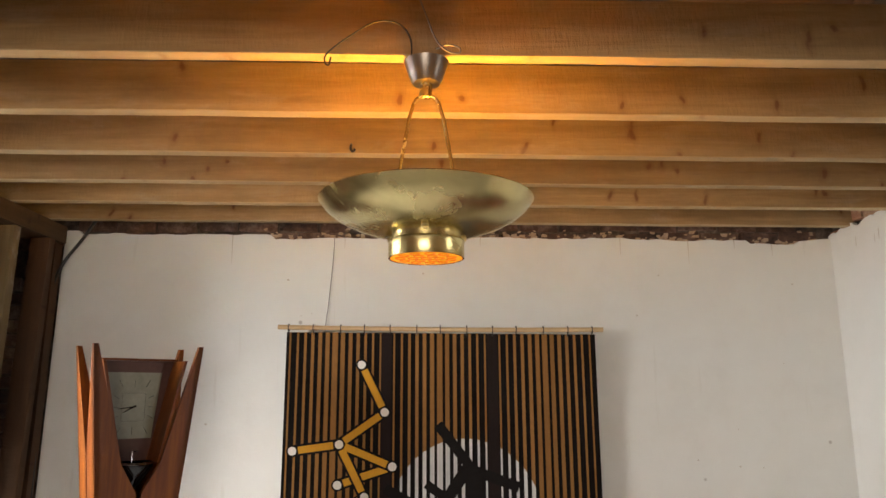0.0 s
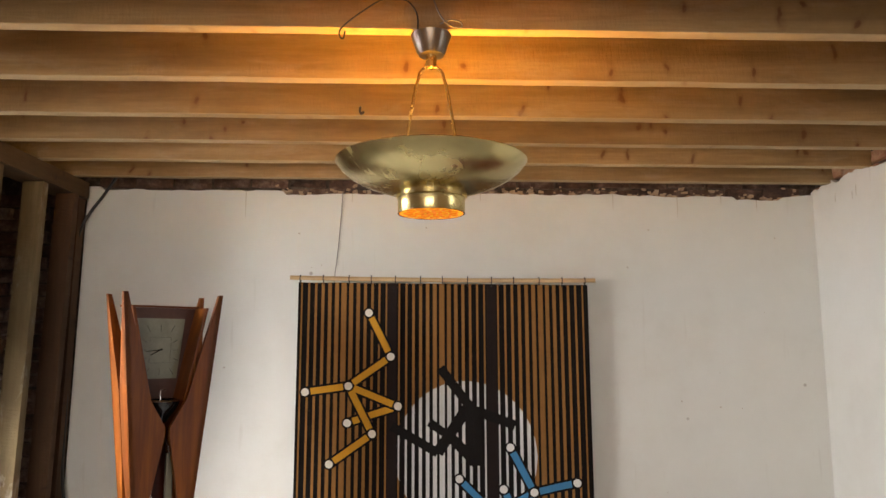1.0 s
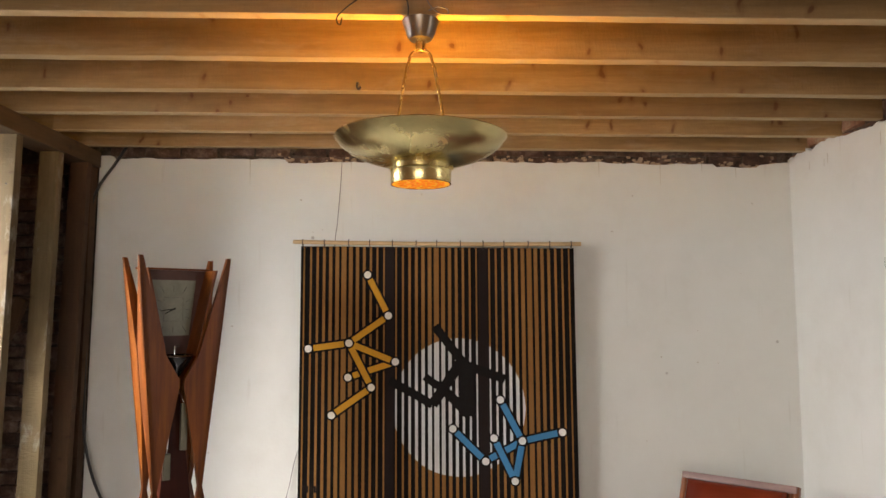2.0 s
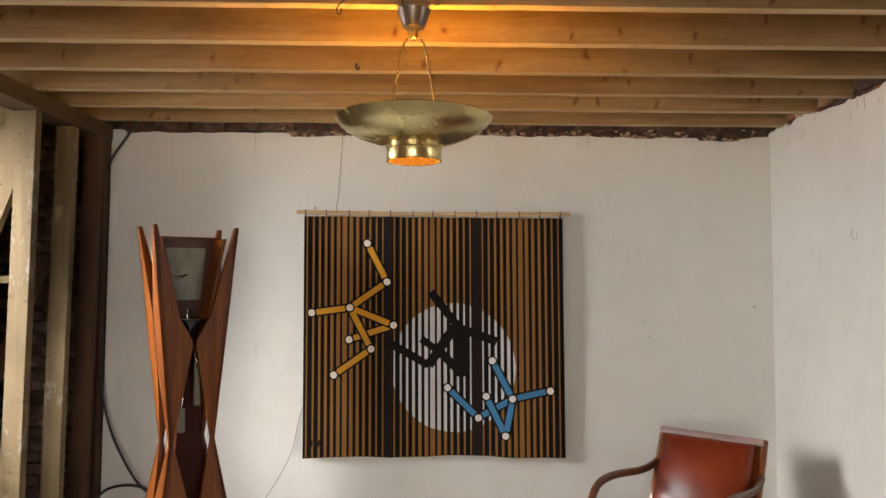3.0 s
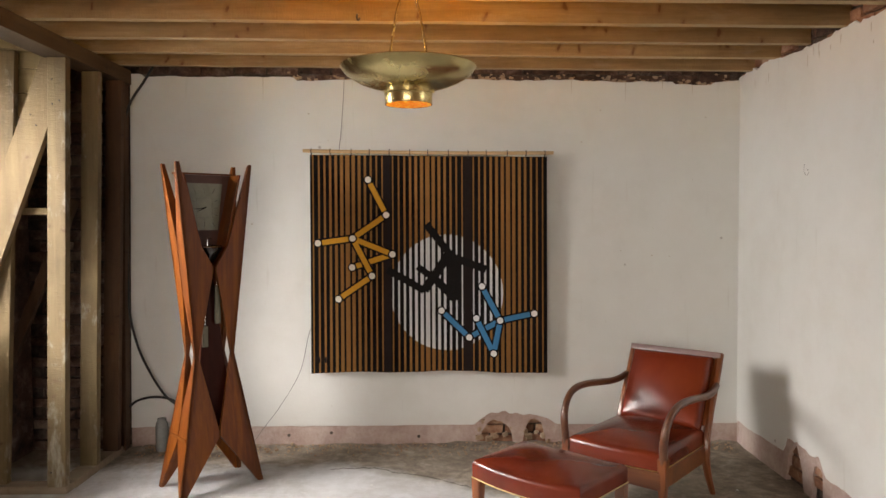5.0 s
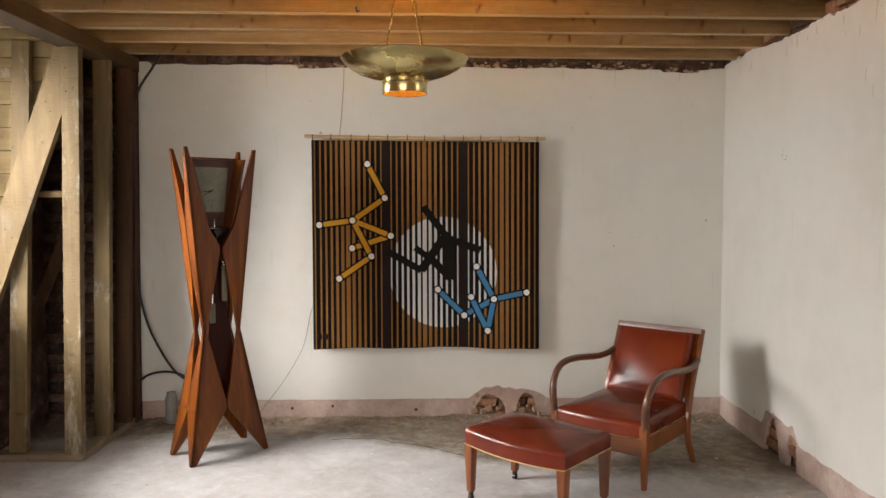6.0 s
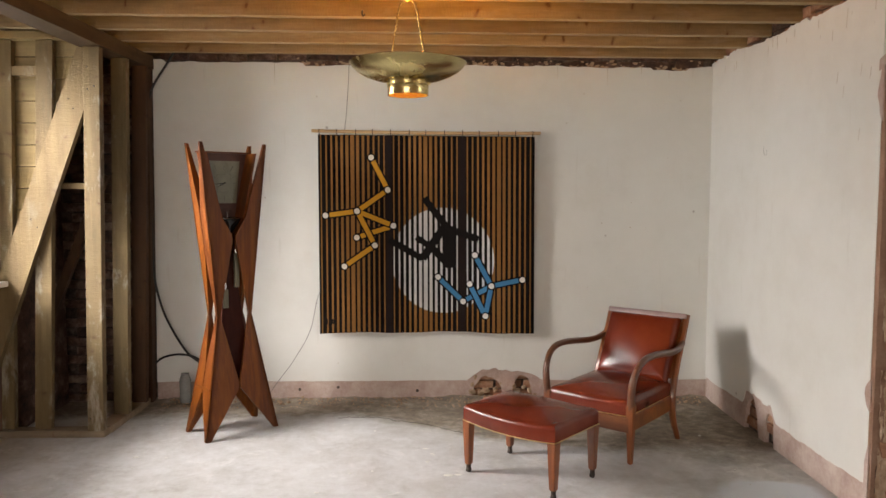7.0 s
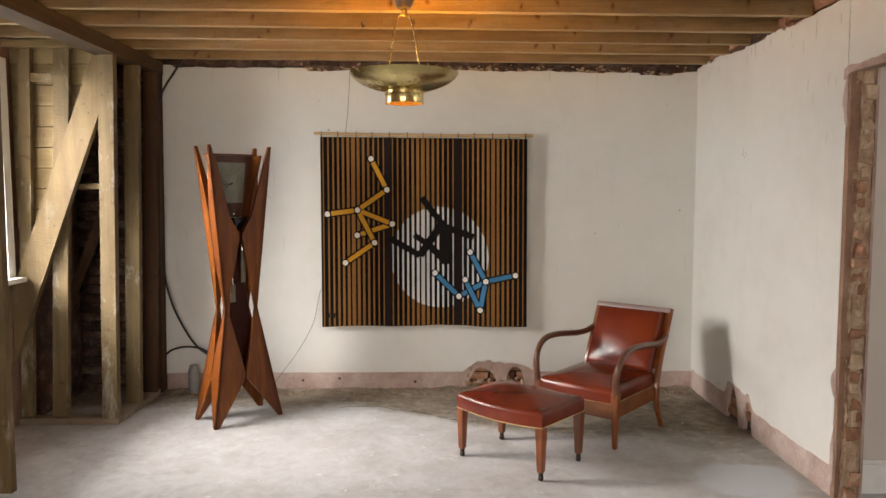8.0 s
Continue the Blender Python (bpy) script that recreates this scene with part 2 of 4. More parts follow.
BRACE = wood("pale_brace_softwood", (0.068, 0.043, 0.016), (0.122, 0.082, 0.034), (0.19, 0.136, 0.064), "z", 0.8, 0.6, 0.9, 0.4, 0.0, 0.1)
OLD_STUD = wood("aged_brown_timber", (0.03, 0.012, 0.004), (0.065, 0.028, 0.009), (0.11, 0.052, 0.018), "z", 0.82, 0.6, 0.9, 0.5)
PLATE = wood("sawn_plate_softwood", (0.028, 0.014, 0.004), (0.055, 0.029, 0.008), (0.098, 0.055, 0.017), "y", 0.8, 0.6, 0.9, 0.45)
SOLE = wood("dusty_sole_timber", (0.17, 0.125, 0.08), (0.27, 0.21, 0.145), (0.36, 0.30, 0.22), "x", 0.85, 0.4, 0.9, 0.45)
BOARD = wood("pale_sheathing_board", (0.11, 0.07, 0.022), (0.18, 0.125, 0.05), (0.27, 0.20, 0.095), "x", 0.8, 0.5, 0.8, 0.35)
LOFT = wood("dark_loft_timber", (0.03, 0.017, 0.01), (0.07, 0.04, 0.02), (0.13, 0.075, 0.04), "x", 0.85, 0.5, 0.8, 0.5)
MAHOGANY = wood("polished_mahogany", (0.062, 0.014, 0.003), (0.13, 0.033, 0.004), (0.26, 0.078, 0.005), "z", 0.42, 0, 1.6, 0.05, 0.0, 0.0, 0.3, 0.3)
CASE = mottled("dull_brown_case_front", (0.060, 0.026, 0.020), (0.085, 0.038, 0.030), (0.11, 0.052, 0.040), 5.0, 0.6, 0.03)
DARK_MAHOGANY = wood("dark_mahogany_case", (0.018, 0.003, 0.0015), (0.034, 0.006, 0.0025), (0.06, 0.012, 0.004), "z", 0.45, 0, 1.6, 0.05, 0.0, 0.0, 0.12)
CHAIR_WOOD = wood("varnished_chair_wood", (0.10, 0.023, 0.005), (0.18, 0.047, 0.009), (0.28, 0.082, 0.015), "z", 0.32, 0, 1.8, 0.05, 0.4)
CHAIR_RAIL = wood("varnished_rail_wood", (0.10, 0.026, 0.006), (0.17, 0.05, 0.011), (0.25, 0.08, 0.018), "x", 0.35, 0, 1.8, 0.04, 0.25)
# the top rail's pale window reflection is put into this base colour
SHEEN_RAIL = wood("rail_wood_sheen_in_colour", (0.17, 0.10, 0.085), (0.27, 0.18, 0.165), (0.36, 0.26, 0.25), "x", 0.35, 0, 1.8, 0.04, 1.0)
ARM_WOOD = wood("dark_varnished_arm_wood", (0.06, 0.02, 0.01), (0.11, 0.04, 0.018), (0.17, 0.065, 0.028), "y", 0.28, 0, 1.8, 0.05, 0.5)
BRASS = brass_material("lacquered_brass")
STEEL = brass_material("brushed_steel", (0.19, 0.165, 0.14), 0.3)
CHROME = brass_material("bright_chrome", (0.75, 0.74, 0.72), 0.16)
PEWTER = brass_material("dull_pewter", (0.17, 0.155, 0.115), 0.45)
DARK_METAL = plain("dark_castor_metal", (0.05, 0.04, 0.035), 0.4, 0.9)
BLACK = plain("black_gloss_lacquer", (0.008, 0.007, 0.007), 0.12)
CABLE = plain("black_cable_sheath", (0.012, 0.011, 0.011), 0.5)
THIN_CABLE = plain("grey_thin_flex", (0.16, 0.15, 0.14), 0.5)
JAR = mottled("cloudy_glazed_jar", (0.15, 0.15, 0.14), (0.2, 0.2, 0.185), (0.25, 0.25, 0.23), 6.0, 0.25, 0.05)
DIAL = mottled("greenish_dial", (0.15, 0.15, 0.105), (0.19, 0.19, 0.135), (0.23, 0.23, 0.165), 9.0, 0.4, 0.02)
DIAL_MARK = plain("dial_marking", (0.09, 0.09, 0.07), 0.5)
CLEAR = glass_material("window_glass")
WHITE_PAINT = plain("white_gloss_paint", (0.78, 0.78, 0.76), 0.35, 0, 0.04)
FAR_PAINT = plain("beige_wall_paint", (0.56, 0.50, 0.45), 0.8, 0, 0.05, 3.0)
BAMBOO = wood("pale_bamboo", (0.36, 0.22, 0.10), (0.48, 0.32, 0.16), (0.58, 0.42, 0.24), "x", 0.5, 0, 1.0, 0.1)
NAIL = brass_material("brass_nail", (0.7, 0.5, 0.22), 0.3)
GLOW = glow_material("lit_amber_diffuser", (1.0, 0.36, 0.012), 0.85)
AMBER = glow_material("amber_lens", (0.75, 0.24, 0.01), 0.4)
BULB = glow_material("lit_bulb", (1.0, 0.5, 0.12), 12.0)


def woven(name, c, rough=0.95):
    m, t, b = nodes_of(name)
    vec = t.nodes.new("ShaderNodeTexCoord").outputs["Object"]
    a = tex(t, mapping(t, vec, (60, 60, 8)), 4.0, 4, 0.7)
    f = tex(t, vec, 3.0, 4, 0.6)
    k = calc(t, "ADD", calc(t, "MULTIPLY", a, 0.6), calc(t, "MULTIPLY", f, 0.4))
    t.links.new(ramp(t, k, [(0.35, tuple(x * 0.86 for x in c)), (0.65, tuple(x * 1.12 for x in c))]), b.inputs["Base Color"])
    b.inputs["Roughness"].default_value = rough
    b.inputs["Sheen Weight"].default_value = 0.03
    b.inputs["Specular IOR Level"].default_value = 0.2
    w = t.nodes.new("ShaderNodeTexWave")
    w.bands_direction = "Z"
    w.inputs["Scale"].default_value = 90.0
    t.links.new(vec, w.inputs["Vector"])
    bump(t, b, calc(t, "ADD", w.outputs["Fac"], a), 0.3, 0.002)
    return m


WOOL_BLACK = woven("black_wool", (0.010, 0.008, 0.0075))
WOOL_BROWN = woven("brown_black_wool", (0.016, 0.010, 0.009))
WOOL_OCHRE = woven("ochre_wool", (0.255, 0.122, 0.036))
WOOL_GREY = woven("off_white_wool", (0.58, 0.57, 0.56))
WOOL_YELLOW = woven("golden_yellow_wool", (0.55, 0.27, 0.025))
WOOL_BLUE = woven("blue_wool", (0.045, 0.19, 0.37))
WOOL_WHITE = woven("white_wool", (0.68, 0.66, 0.63))


# ---- building helpers ----
def mesh_from(bm, name, material, smooth=False):
    bmesh.ops.recalc_face_normals(bm, faces=bm.faces)
    me = bpy.data.meshes.new(name)
    bm.to_mesh(me)
    bm.free()
    me.materials.append(material)
    if smooth:
        for p in me.polygons:
            p.use_smooth = True
        me.set_sharp_from_angle(angle=radians(40))
    return me


def part(name, bm, material, parent=None, label="", m=None, smooth=False):
    ob = new(name, mesh_from(bm, name, material, smooth))
    if parent is not None:
        ob.parent = parent
    if m is not None:
        ob.matrix_basis = m
    return tagged(ob, label)


def share(name, me, parent, m):
    ob = new(name, me)
    ob.parent = parent
    ob.matrix_basis = m
    return ob


def empty(name, m, label, category, group="", kind=""):
    ob = new(name)
    ob.matrix_basis = m
    return tagged(ob, label, category, group, kind)


def box(bm, lo, hi, bevel=0.0):
    vs = [bm.verts.new((x, y, z)) for x in (lo[0], hi[0]) for y in (lo[1], hi[1]) for z in (lo[2], hi[2])]
    faces = [bm.faces.new([vs[i] for i in q]) for q in ((0, 1, 3, 2), (4, 6, 7, 5), (0, 4, 5, 1), (2, 3, 7, 6), (0, 2, 6, 4), (1, 5, 7, 3))]
    if bevel:
        edges = list({e for f in faces for e in f.edges})
        bmesh.ops.bevel(bm, geom=edges, offset=bevel, segments=2, affect="EDGES", profile=0.6)
    return bm


def boxed(lo, hi, bevel=0.0):
    return box(bmesh.new(), lo, hi, bevel)


def prism(outline, depth_vec, bm=None):
    """A plate: a flat outline of 3D points, thickened by depth_vec."""
    bm = bm or bmesh.new()
    d = Vector(depth_vec)
    a = [bm.verts.new(Vector(p)) for p in outline]
    b = [bm.verts.new(Vector(p) + d) for p in outline]
    bm.faces.new(a)
    bm.faces.new(b[::-1])
    n = len(a)
    for i in range(n):
        bm.faces.new((a[i], b[i], b[(i + 1) % n], a[(i + 1) % n]))
    return bm


def tube(points, radius, sides=8, bm=None, taper=None, flat=1.0):
    """A round bar along a line of points; taper gives a factor at each point."""
    bm = bm or bmesh.new()
    pts = [Vector(p) for p in points]
    rings = []
    ref = Vector((0.31, 0.17, 0.93))
    for i, p in enumerate(pts):
        d = (pts[min(i + 1, len(pts) - 1)] - pts[max(i - 1, 0)]).normalized()
        u = d.cross(ref)
        u.normalize()
        v = u.cross(d)
        r = radius * (taper[i] if taper else 1.0)
        rings.append([bm.verts.new(p + u * r * math.cos(a) + v * r * flat * math.sin(a)) for a in (2 * math.pi * k / sides for k in range(sides))])
    for a, b in zip(rings, rings[1:]):
        for k in range(sides):
            bm.faces.new((a[k], a[(k + 1) % sides], b[(k + 1) % sides], b[k]))
    bm.faces.new(rings[0][::-1])
    bm.faces.new(rings[-1])
    return bm


def smooth_line(points, steps=8):
    """A soft curve through the points."""
    pts = [Vector(p) for p in points]
    pts = [pts[0] * 2 - pts[1]] + pts + [pts[-1] * 2 - pts[-2]]
    out = []
    for i in range(1, len(pts) - 2):
        a, b, c, d = pts[i - 1:i + 3]
        for k in range(steps):
            s = k / steps
            out.append(0.5 * (2 * b + (c - a) * s + (2 * a - 5 * b + 4 * c - d) * s * s + (3 * b - 3 * c + d - a) * s ** 3))
    out.append(pts[-2])
    return out


def lathe(profile, segments=48, bm=None, close=False):
    """A turned form: (radius, z) pairs about the z axis."""
    bm = bm or bmesh.new()
    rings = [[bm.verts.new((r * math.cos(a), r * math.sin(a), z)) for a in (2 * math.pi * k / segments for k in range(segments))] for r, z in profile]
    pairs = list(zip(rings, rings[1:])) + ([(rings[-1], rings[0])] if close else [])
    for a, b in pairs:
        for k in range(segments):
            bm.faces.new((a[k], a[(k + 1) % segments], b[(k + 1) % segments], b[k]))
    if not close:
        bm.faces.new(rings[0][::-1])
        bm.faces.new(rings[-1])
    return bm


def wobble(x, seed, scale=1.0):
    """A repeatable uneven number of about -1 to 1 along a line."""
    return noise.noise((x * scale, seed * 3.7, 0.3)) + 0.5 * noise.noise((x * scale * 2.7, seed * 5.1, 1.9)) + 0.3 * noise.noise((x * scale * 7.1, seed * 2.2, 4.4))


def sheet(start, end, low, high, place, depth, step=0.025):
    """A coat of plaster: a slab between two uneven lines low(s) and high(s). place(s, z) is its face; depth is a vector into the wall."""
    bm = bmesh.new()
    n = max(2, round((end - start) / step))
    d = Vector(depth)
    cols = []
    for i in range(n + 1):
        s = start + (end - start) * i / n
        z0, z1 = low(s), max(high(s), low(s) + 0.004)
        a, b = Vector(place(s, z0)), Vector(place(s, z1))
        cols.append([bm.verts.new(v) for v in (a, b, b + d, a + d)])
    for p, q in zip(cols, cols[1:]):
        for k in range(4):
            bm.faces.new((p[k], p[(k + 1) % 4], q[(k + 1) % 4], q[k]))
    bm.faces.new(cols[0][::-1])
    bm.faces.new(cols[-1])
    return bm


# ---- the room ----
X0, X1, Y0, Y1 = -2.85, 2.168, -4.4, 3.83
TOP = 3.02


def floor_slab():
    bm = bmesh.new()
    nx, ny = 150, 190
    xs = [-3.1 + (7.8 * i / nx) for i in range(nx + 1)]
    ys = [-4.6 + (8.75 * j / ny) for j in range(ny + 1)]
    grid = []
    for x in xs:
        col = []
        for y in ys:
            z = 0.002 * noise.noise((x * 2, y * 2, 0))
            edge = y + 0.35 * noise.noise((x * 1.1, y * 0.6, 7))
            k = min(1, max(0, (edge - 3.15) / 0.25))
            z += k * (0.009 * noise.noise((x * 9, y * 9, 2)) + 0.007 * noise.noise((x * 22, y * 22, 5)))
            k = min(1, max(0, (y - 3.68) / 0.15))
            if -2.2 < x < 2.2:
                z += k * (0.022 + 0.016 * noise.noise((x * 12, y * 10, 9)))
            col.append(bm.verts.new((x, y, z)))
        grid.append(col)
    for a, b in zip(grid, grid[1:]):
        for j in range(ny):
            bm.faces.new((a[j], b[j], b[j + 1], a[j + 1]))
    ob = part("floor", bm, CONCRETE, smooth=True)
    return tagged(ob, "dusty grey worn concrete floor with stains", "floor", kind="structure")


floor = floor_slab()

# back wall: masonry core, undercoat low down, painted plaster above
wall_north = part("wall_north", boxed((-3.1, Y1 + 0.05, -0.1), (4.6, Y1 + 0.3, TOP), 0), DARK_MORTAR)
tagged(wall_north, "old brick wall with ragged cream-painted plaster", "wall", kind="structure")
wall_east = part("wall_east", boxed((X1 + 0.045, 1.695, -0.1), (X1 + 0.145, Y1 + 0.05, TOP), 0), DARK_MORTAR)
tagged(wall_east, "cream plastered partition wall with broken edges", "wall", kind="structure")


def back_top(s):
    if s < -2.05:
        return 2.63
    return 2.583 + 0.016 * wobble(s, 1, 3.2) - 0.022 * max(0, (s - 0.6) / 1.5) + (0.022 if s < -0.95 else 0) - (0.02 if 1.7 < s < 1.98 else 0)


def lean_in(s, z):
    """The west end of the plaster is out of plumb."""
    return 0.016 * z * min(1, max(0, (-1.7 - s) / 0.4))


def back_low(s):
    base = 0.152 + 0.004 * wobble(s, 2, 5)
    if 0.305 < s < 0.87:
        k = min(1, (s - 0.305) / 0.10, (0.87 - s) / 0.14)
        base += 0.075 * k ** 0.6 + 0.026 * wobble(s, 3, 7) * k
    return base


bm = sheet(-2.13, X1 + 0.02, back_low, back_top, lambda s, z: (s + lean_in(s, z), Y1, z), (0, 0.03, 0))
part("painted_plaster", bm, PLASTER, wall_north, "cream painted plaster with a ragged top edge")
HOLES = ((0.335, 0.57), (0.645, 0.80))


def hole_top(s):
    for a, b in HOLES:
        if a <= s <= b:
            k = (s - a) / (b - a)
            return 0.02 + 0.165 * (math.sin(math.pi * k) ** 0.4) + 0.02 * wobble(s, 4, 16)
    return 0.0


bm = sheet(-2.13, X1 + 0.02, hole_top, lambda s: back_low(s) + 0.03, lambda s, z: (s + lean_in(s, z), Y1 + 0.007, z), (0, 0.028, 0), 0.0125)
part("undercoat", bm, PINK, wall_north, "pinkish bare undercoat plaster strip near the floor")


def east_top(s):
    return 2.596 + 0.02 * wobble(s, 6, 3.5) + (0.035 * wobble(s, 8, 9) if s > 2.2 else 0) + 0.05 * max(0, 2.2 - s)


def east_low(s):
    base = 0.165 + 0.012 * wobble(s, 7, 7)
    k = min(1, max(0, min((s - 2.66) / 0.06, (3.14 - s) / 0.05)))
    return base + k * (0.10 + 0.035 * wobble(s, 17, 9))


def east_edge(z):
    return 1.70 + 0.012 * wobble(z, 9, 3) + 0.006 * wobble(z, 19, 14)


def east_face(offset):
    def place(s, z):
        y = s if s > 1.80 else 1.80 - (1.80 - s) * (1.80 - east_edge(z)) / 0.10
        return (X1 + offset, y, z)
    return place


bm = sheet(1.70, Y1 + 0.02, east_low, east_top, east_face(0.0), (0.03, 0, 0))
part("painted_plaster", bm, PLASTER, wall_east, "cream painted plaster with ragged, stained top edge")
bm = sheet(0.552, 1.698, lambda s: 2.25 + 0.006 * wobble(s, 37, 8), lambda s: 2.62 + 0.02 * wobble(s, 6, 3.5), lambda s, z: (X1, s, z), (0.028, 0, 0))
part("painted_plaster", bm, PLASTER, wall_east, "cream painted plaster over the doorway")
EAST_HOLES = ((2.91, 3.10, 0.03, 0.24), (2.69, 2.80, 0.10, 0.22))


def east_hole(s):
    for a, b, lo, hi in EAST_HOLES:
        if a <= s <= b:
            k = (s - a) / (b - a)
            return lo + (hi - lo) * math.sin(math.pi * k) ** 0.4 + 0.03 * wobble(s, 11, 16)
    return 0.0


bm = sheet(1.72, Y1 + 0.02, east_hole, lambda s: east_low(s) + 0.035, east_face(0.007), (0.028, 0, 0), 0.0125)
part("undercoat", bm, PINK, wall_east, "pinkish bare undercoat plaster strip near the floor")

# the rest of the shell, behind the camera and past the openings
bm = bmesh.new()
sx0, sx1, sz0, sz1 = SOUTH
box(bm, (-3.1, Y0 - 0.2, -0.1), (sx0, Y0, TOP))
box(bm, (sx1, Y0 - 0.2, -0.1), (4.6, Y0, TOP))
box(bm, (sx0, Y0 - 0.2, -0.1), (sx1, Y0, sz0))
box(bm, (sx0, Y0 - 0.2, sz1), (sx1, Y0, TOP))
# unseen wall; dark brick is assumed so that it bounces less light
wall_south = tagged(part("wall_south", bm, BRICK), "bare stripped brick wall with a wide window", "wall", kind="structure")
# assumed window, added for the fill light from the south
win = empty("window_4", pose(sx0, Y0, sz0), "white painted window with daylight behind", "window", kind="structure")
bm = bmesh.new()
w, h = sx1 - sx0, sz1 - sz0
for a, b in (((0, -0.12, 0), (0.05, -0.05, h)), ((w - 0.05, -0.12, 0), (w, -0.05, h)), ((0.05, -0.12, 0), (w - 0.05, -0.05, 0.06)), ((0.05, -0.12, h - 0.05), (w - 0.05, -0.05, h)), ((w / 2 - 0.03, -0.12, 0.06), (w / 2 + 0.03, -0.05, h - 0.05))):
    box(bm, a, b, 0.004)
part("window_frame", bm, WHITE_PAINT, win)
part("window_sill", boxed((-0.03, -0.14, -0.035), (w + 0.03, 0.1, 0.0), 0.006), WHITE_PAINT, win)
# mostly unseen wall, in a dull tone that bounces less light
bm = bmesh.new()
box(bm, (X1, Y0, -0.1), (X1 + 0.145, 0.55, TOP))
box(bm, (X1 + 0.03, 0.55, 2.245), (X1 + 0.145, 1.695, TOP))
wall_east_2 = tagged(part("wall_east_2", bm, MORTAR), "stripped masonry wall round a broken-out doorway", "wall", kind="structure")
wall_hall = tagged(part("wall_hall", boxed((X1 + 0.15, 1.76, -0.1), (4.6, 1.9, TOP)), FAR_PAINT), "beige painted wall of the adjoining passage", "wall", kind="structure")
# unseen end wall, with an opening added for the passage lamp
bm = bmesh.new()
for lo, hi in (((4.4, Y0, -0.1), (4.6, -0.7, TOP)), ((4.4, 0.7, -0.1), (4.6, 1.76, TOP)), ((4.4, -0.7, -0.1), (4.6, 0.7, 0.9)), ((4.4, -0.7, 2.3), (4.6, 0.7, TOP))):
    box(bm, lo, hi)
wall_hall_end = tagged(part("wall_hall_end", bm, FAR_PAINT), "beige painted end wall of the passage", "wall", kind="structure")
bm = bmesh.new()
box(bm, (X1 + 0.15, 1.742, 0), (4.4, 1.758, 0.15), 0.004)
box(bm, (X1 + 0.15, 1.732, 0.15), (4.4, 1.758, 0.165), 0.004)
box(bm, (X1 + 0.15, 1.746, 0.165), (4.4, 1.758, 0.185), 0.004)
tagged(part("baseboard", bm, WHITE_PAINT), "white gloss moulded skirting in the passage", "skirting", kind="structure")

# west wall with its windows
bm = bmesh.new()
cuts = sorted(WINDOWS)
y = Y0
for wy0, wy1, wz0, wz1 in cuts:
    box(bm, (X0 - 0.2, y, -0.1), (X0, wy0, TOP))
    box(bm, (X0 - 0.2, wy0, -0.1), (X0, wy1, wz0))
    box(bm, (X0 - 0.2, wy0, wz1), (X0, wy1, TOP))
    y = wy1
box(bm, (X0 - 0.2, y, -0.1), (X0, Y1 + 0.05, TOP))
wall_west = tagged(part("wall_west", bm, RENDER_COAT), "bare brown rendered outer wall with a window", "wall", kind="structure")
for i, (wy0, wy1, wz0, wz1) in enumerate(reversed(cuts)):
    win = empty(f"window_{i + 1}", pose(X0, wy0, wz0), "white painted sash window with daylight behind", "window", kind="structure")
    h, w = wz1 - wz0, wy1 - wy0
    bm = bmesh.new()
    for a, b in (((-0.12, 0, 0), (-0.05, 0.05, h)), ((-0.12, w - 0.05, 0), (-0.05, w, h)), ((-0.12, 0.05, 0), (-0.05, w - 0.05, 0.06)),
                 ((-0.12, 0.05, h - 0.05), (-0.05, w - 0.05, h)), ((-0.11, 0.05, h / 2 - 0.02), (-0.06, w - 0.05, h / 2 + 0.02))):
        box(bm, a, b, 0.004)
    part("window_frame", bm, WHITE_PAINT, win)
    part("window_sill", boxed((-0.14, -0.03, -0.035), (0.12, w + 0.012, 0.0), 0.006), WHITE_PAINT, win)
    # added white boards; the far one stands in for the bright strip of sky
    for y0 in (-0.075, w - 0.085):
        part("casing", boxed((0.002, y0, 0.002), (0.052, y0 + 0.085, h + 0.10), 0.006), WHITE_PAINT, win)
    for z0, z1 in ((0.06, h / 2 - 0.02), (h / 2 + 0.02, h - 0.05)):
        pane = part("pane", boxed((-0.09, 0.05, z0), (-0.086, w - 0.05, z1)), CLEAR, win)
        pane.visible_shadow = False

# loft above the open joists
bm = bmesh.new()
for i in range(48):
    y = Y0 - 0.1 + i * 0.175
    z = TOP + 0.012 * math.sin(i * 2.3)
    box(bm, (-3.1, y, z), (4.6, y + 0.168, z + 0.02))
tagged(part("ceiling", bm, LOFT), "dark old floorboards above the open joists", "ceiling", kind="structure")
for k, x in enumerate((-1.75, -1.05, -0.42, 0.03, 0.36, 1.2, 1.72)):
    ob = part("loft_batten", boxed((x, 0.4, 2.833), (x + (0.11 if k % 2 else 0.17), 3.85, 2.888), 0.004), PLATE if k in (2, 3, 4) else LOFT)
    tagged(ob, "rough brown timber laid across the joists", "batten", "loft battens")

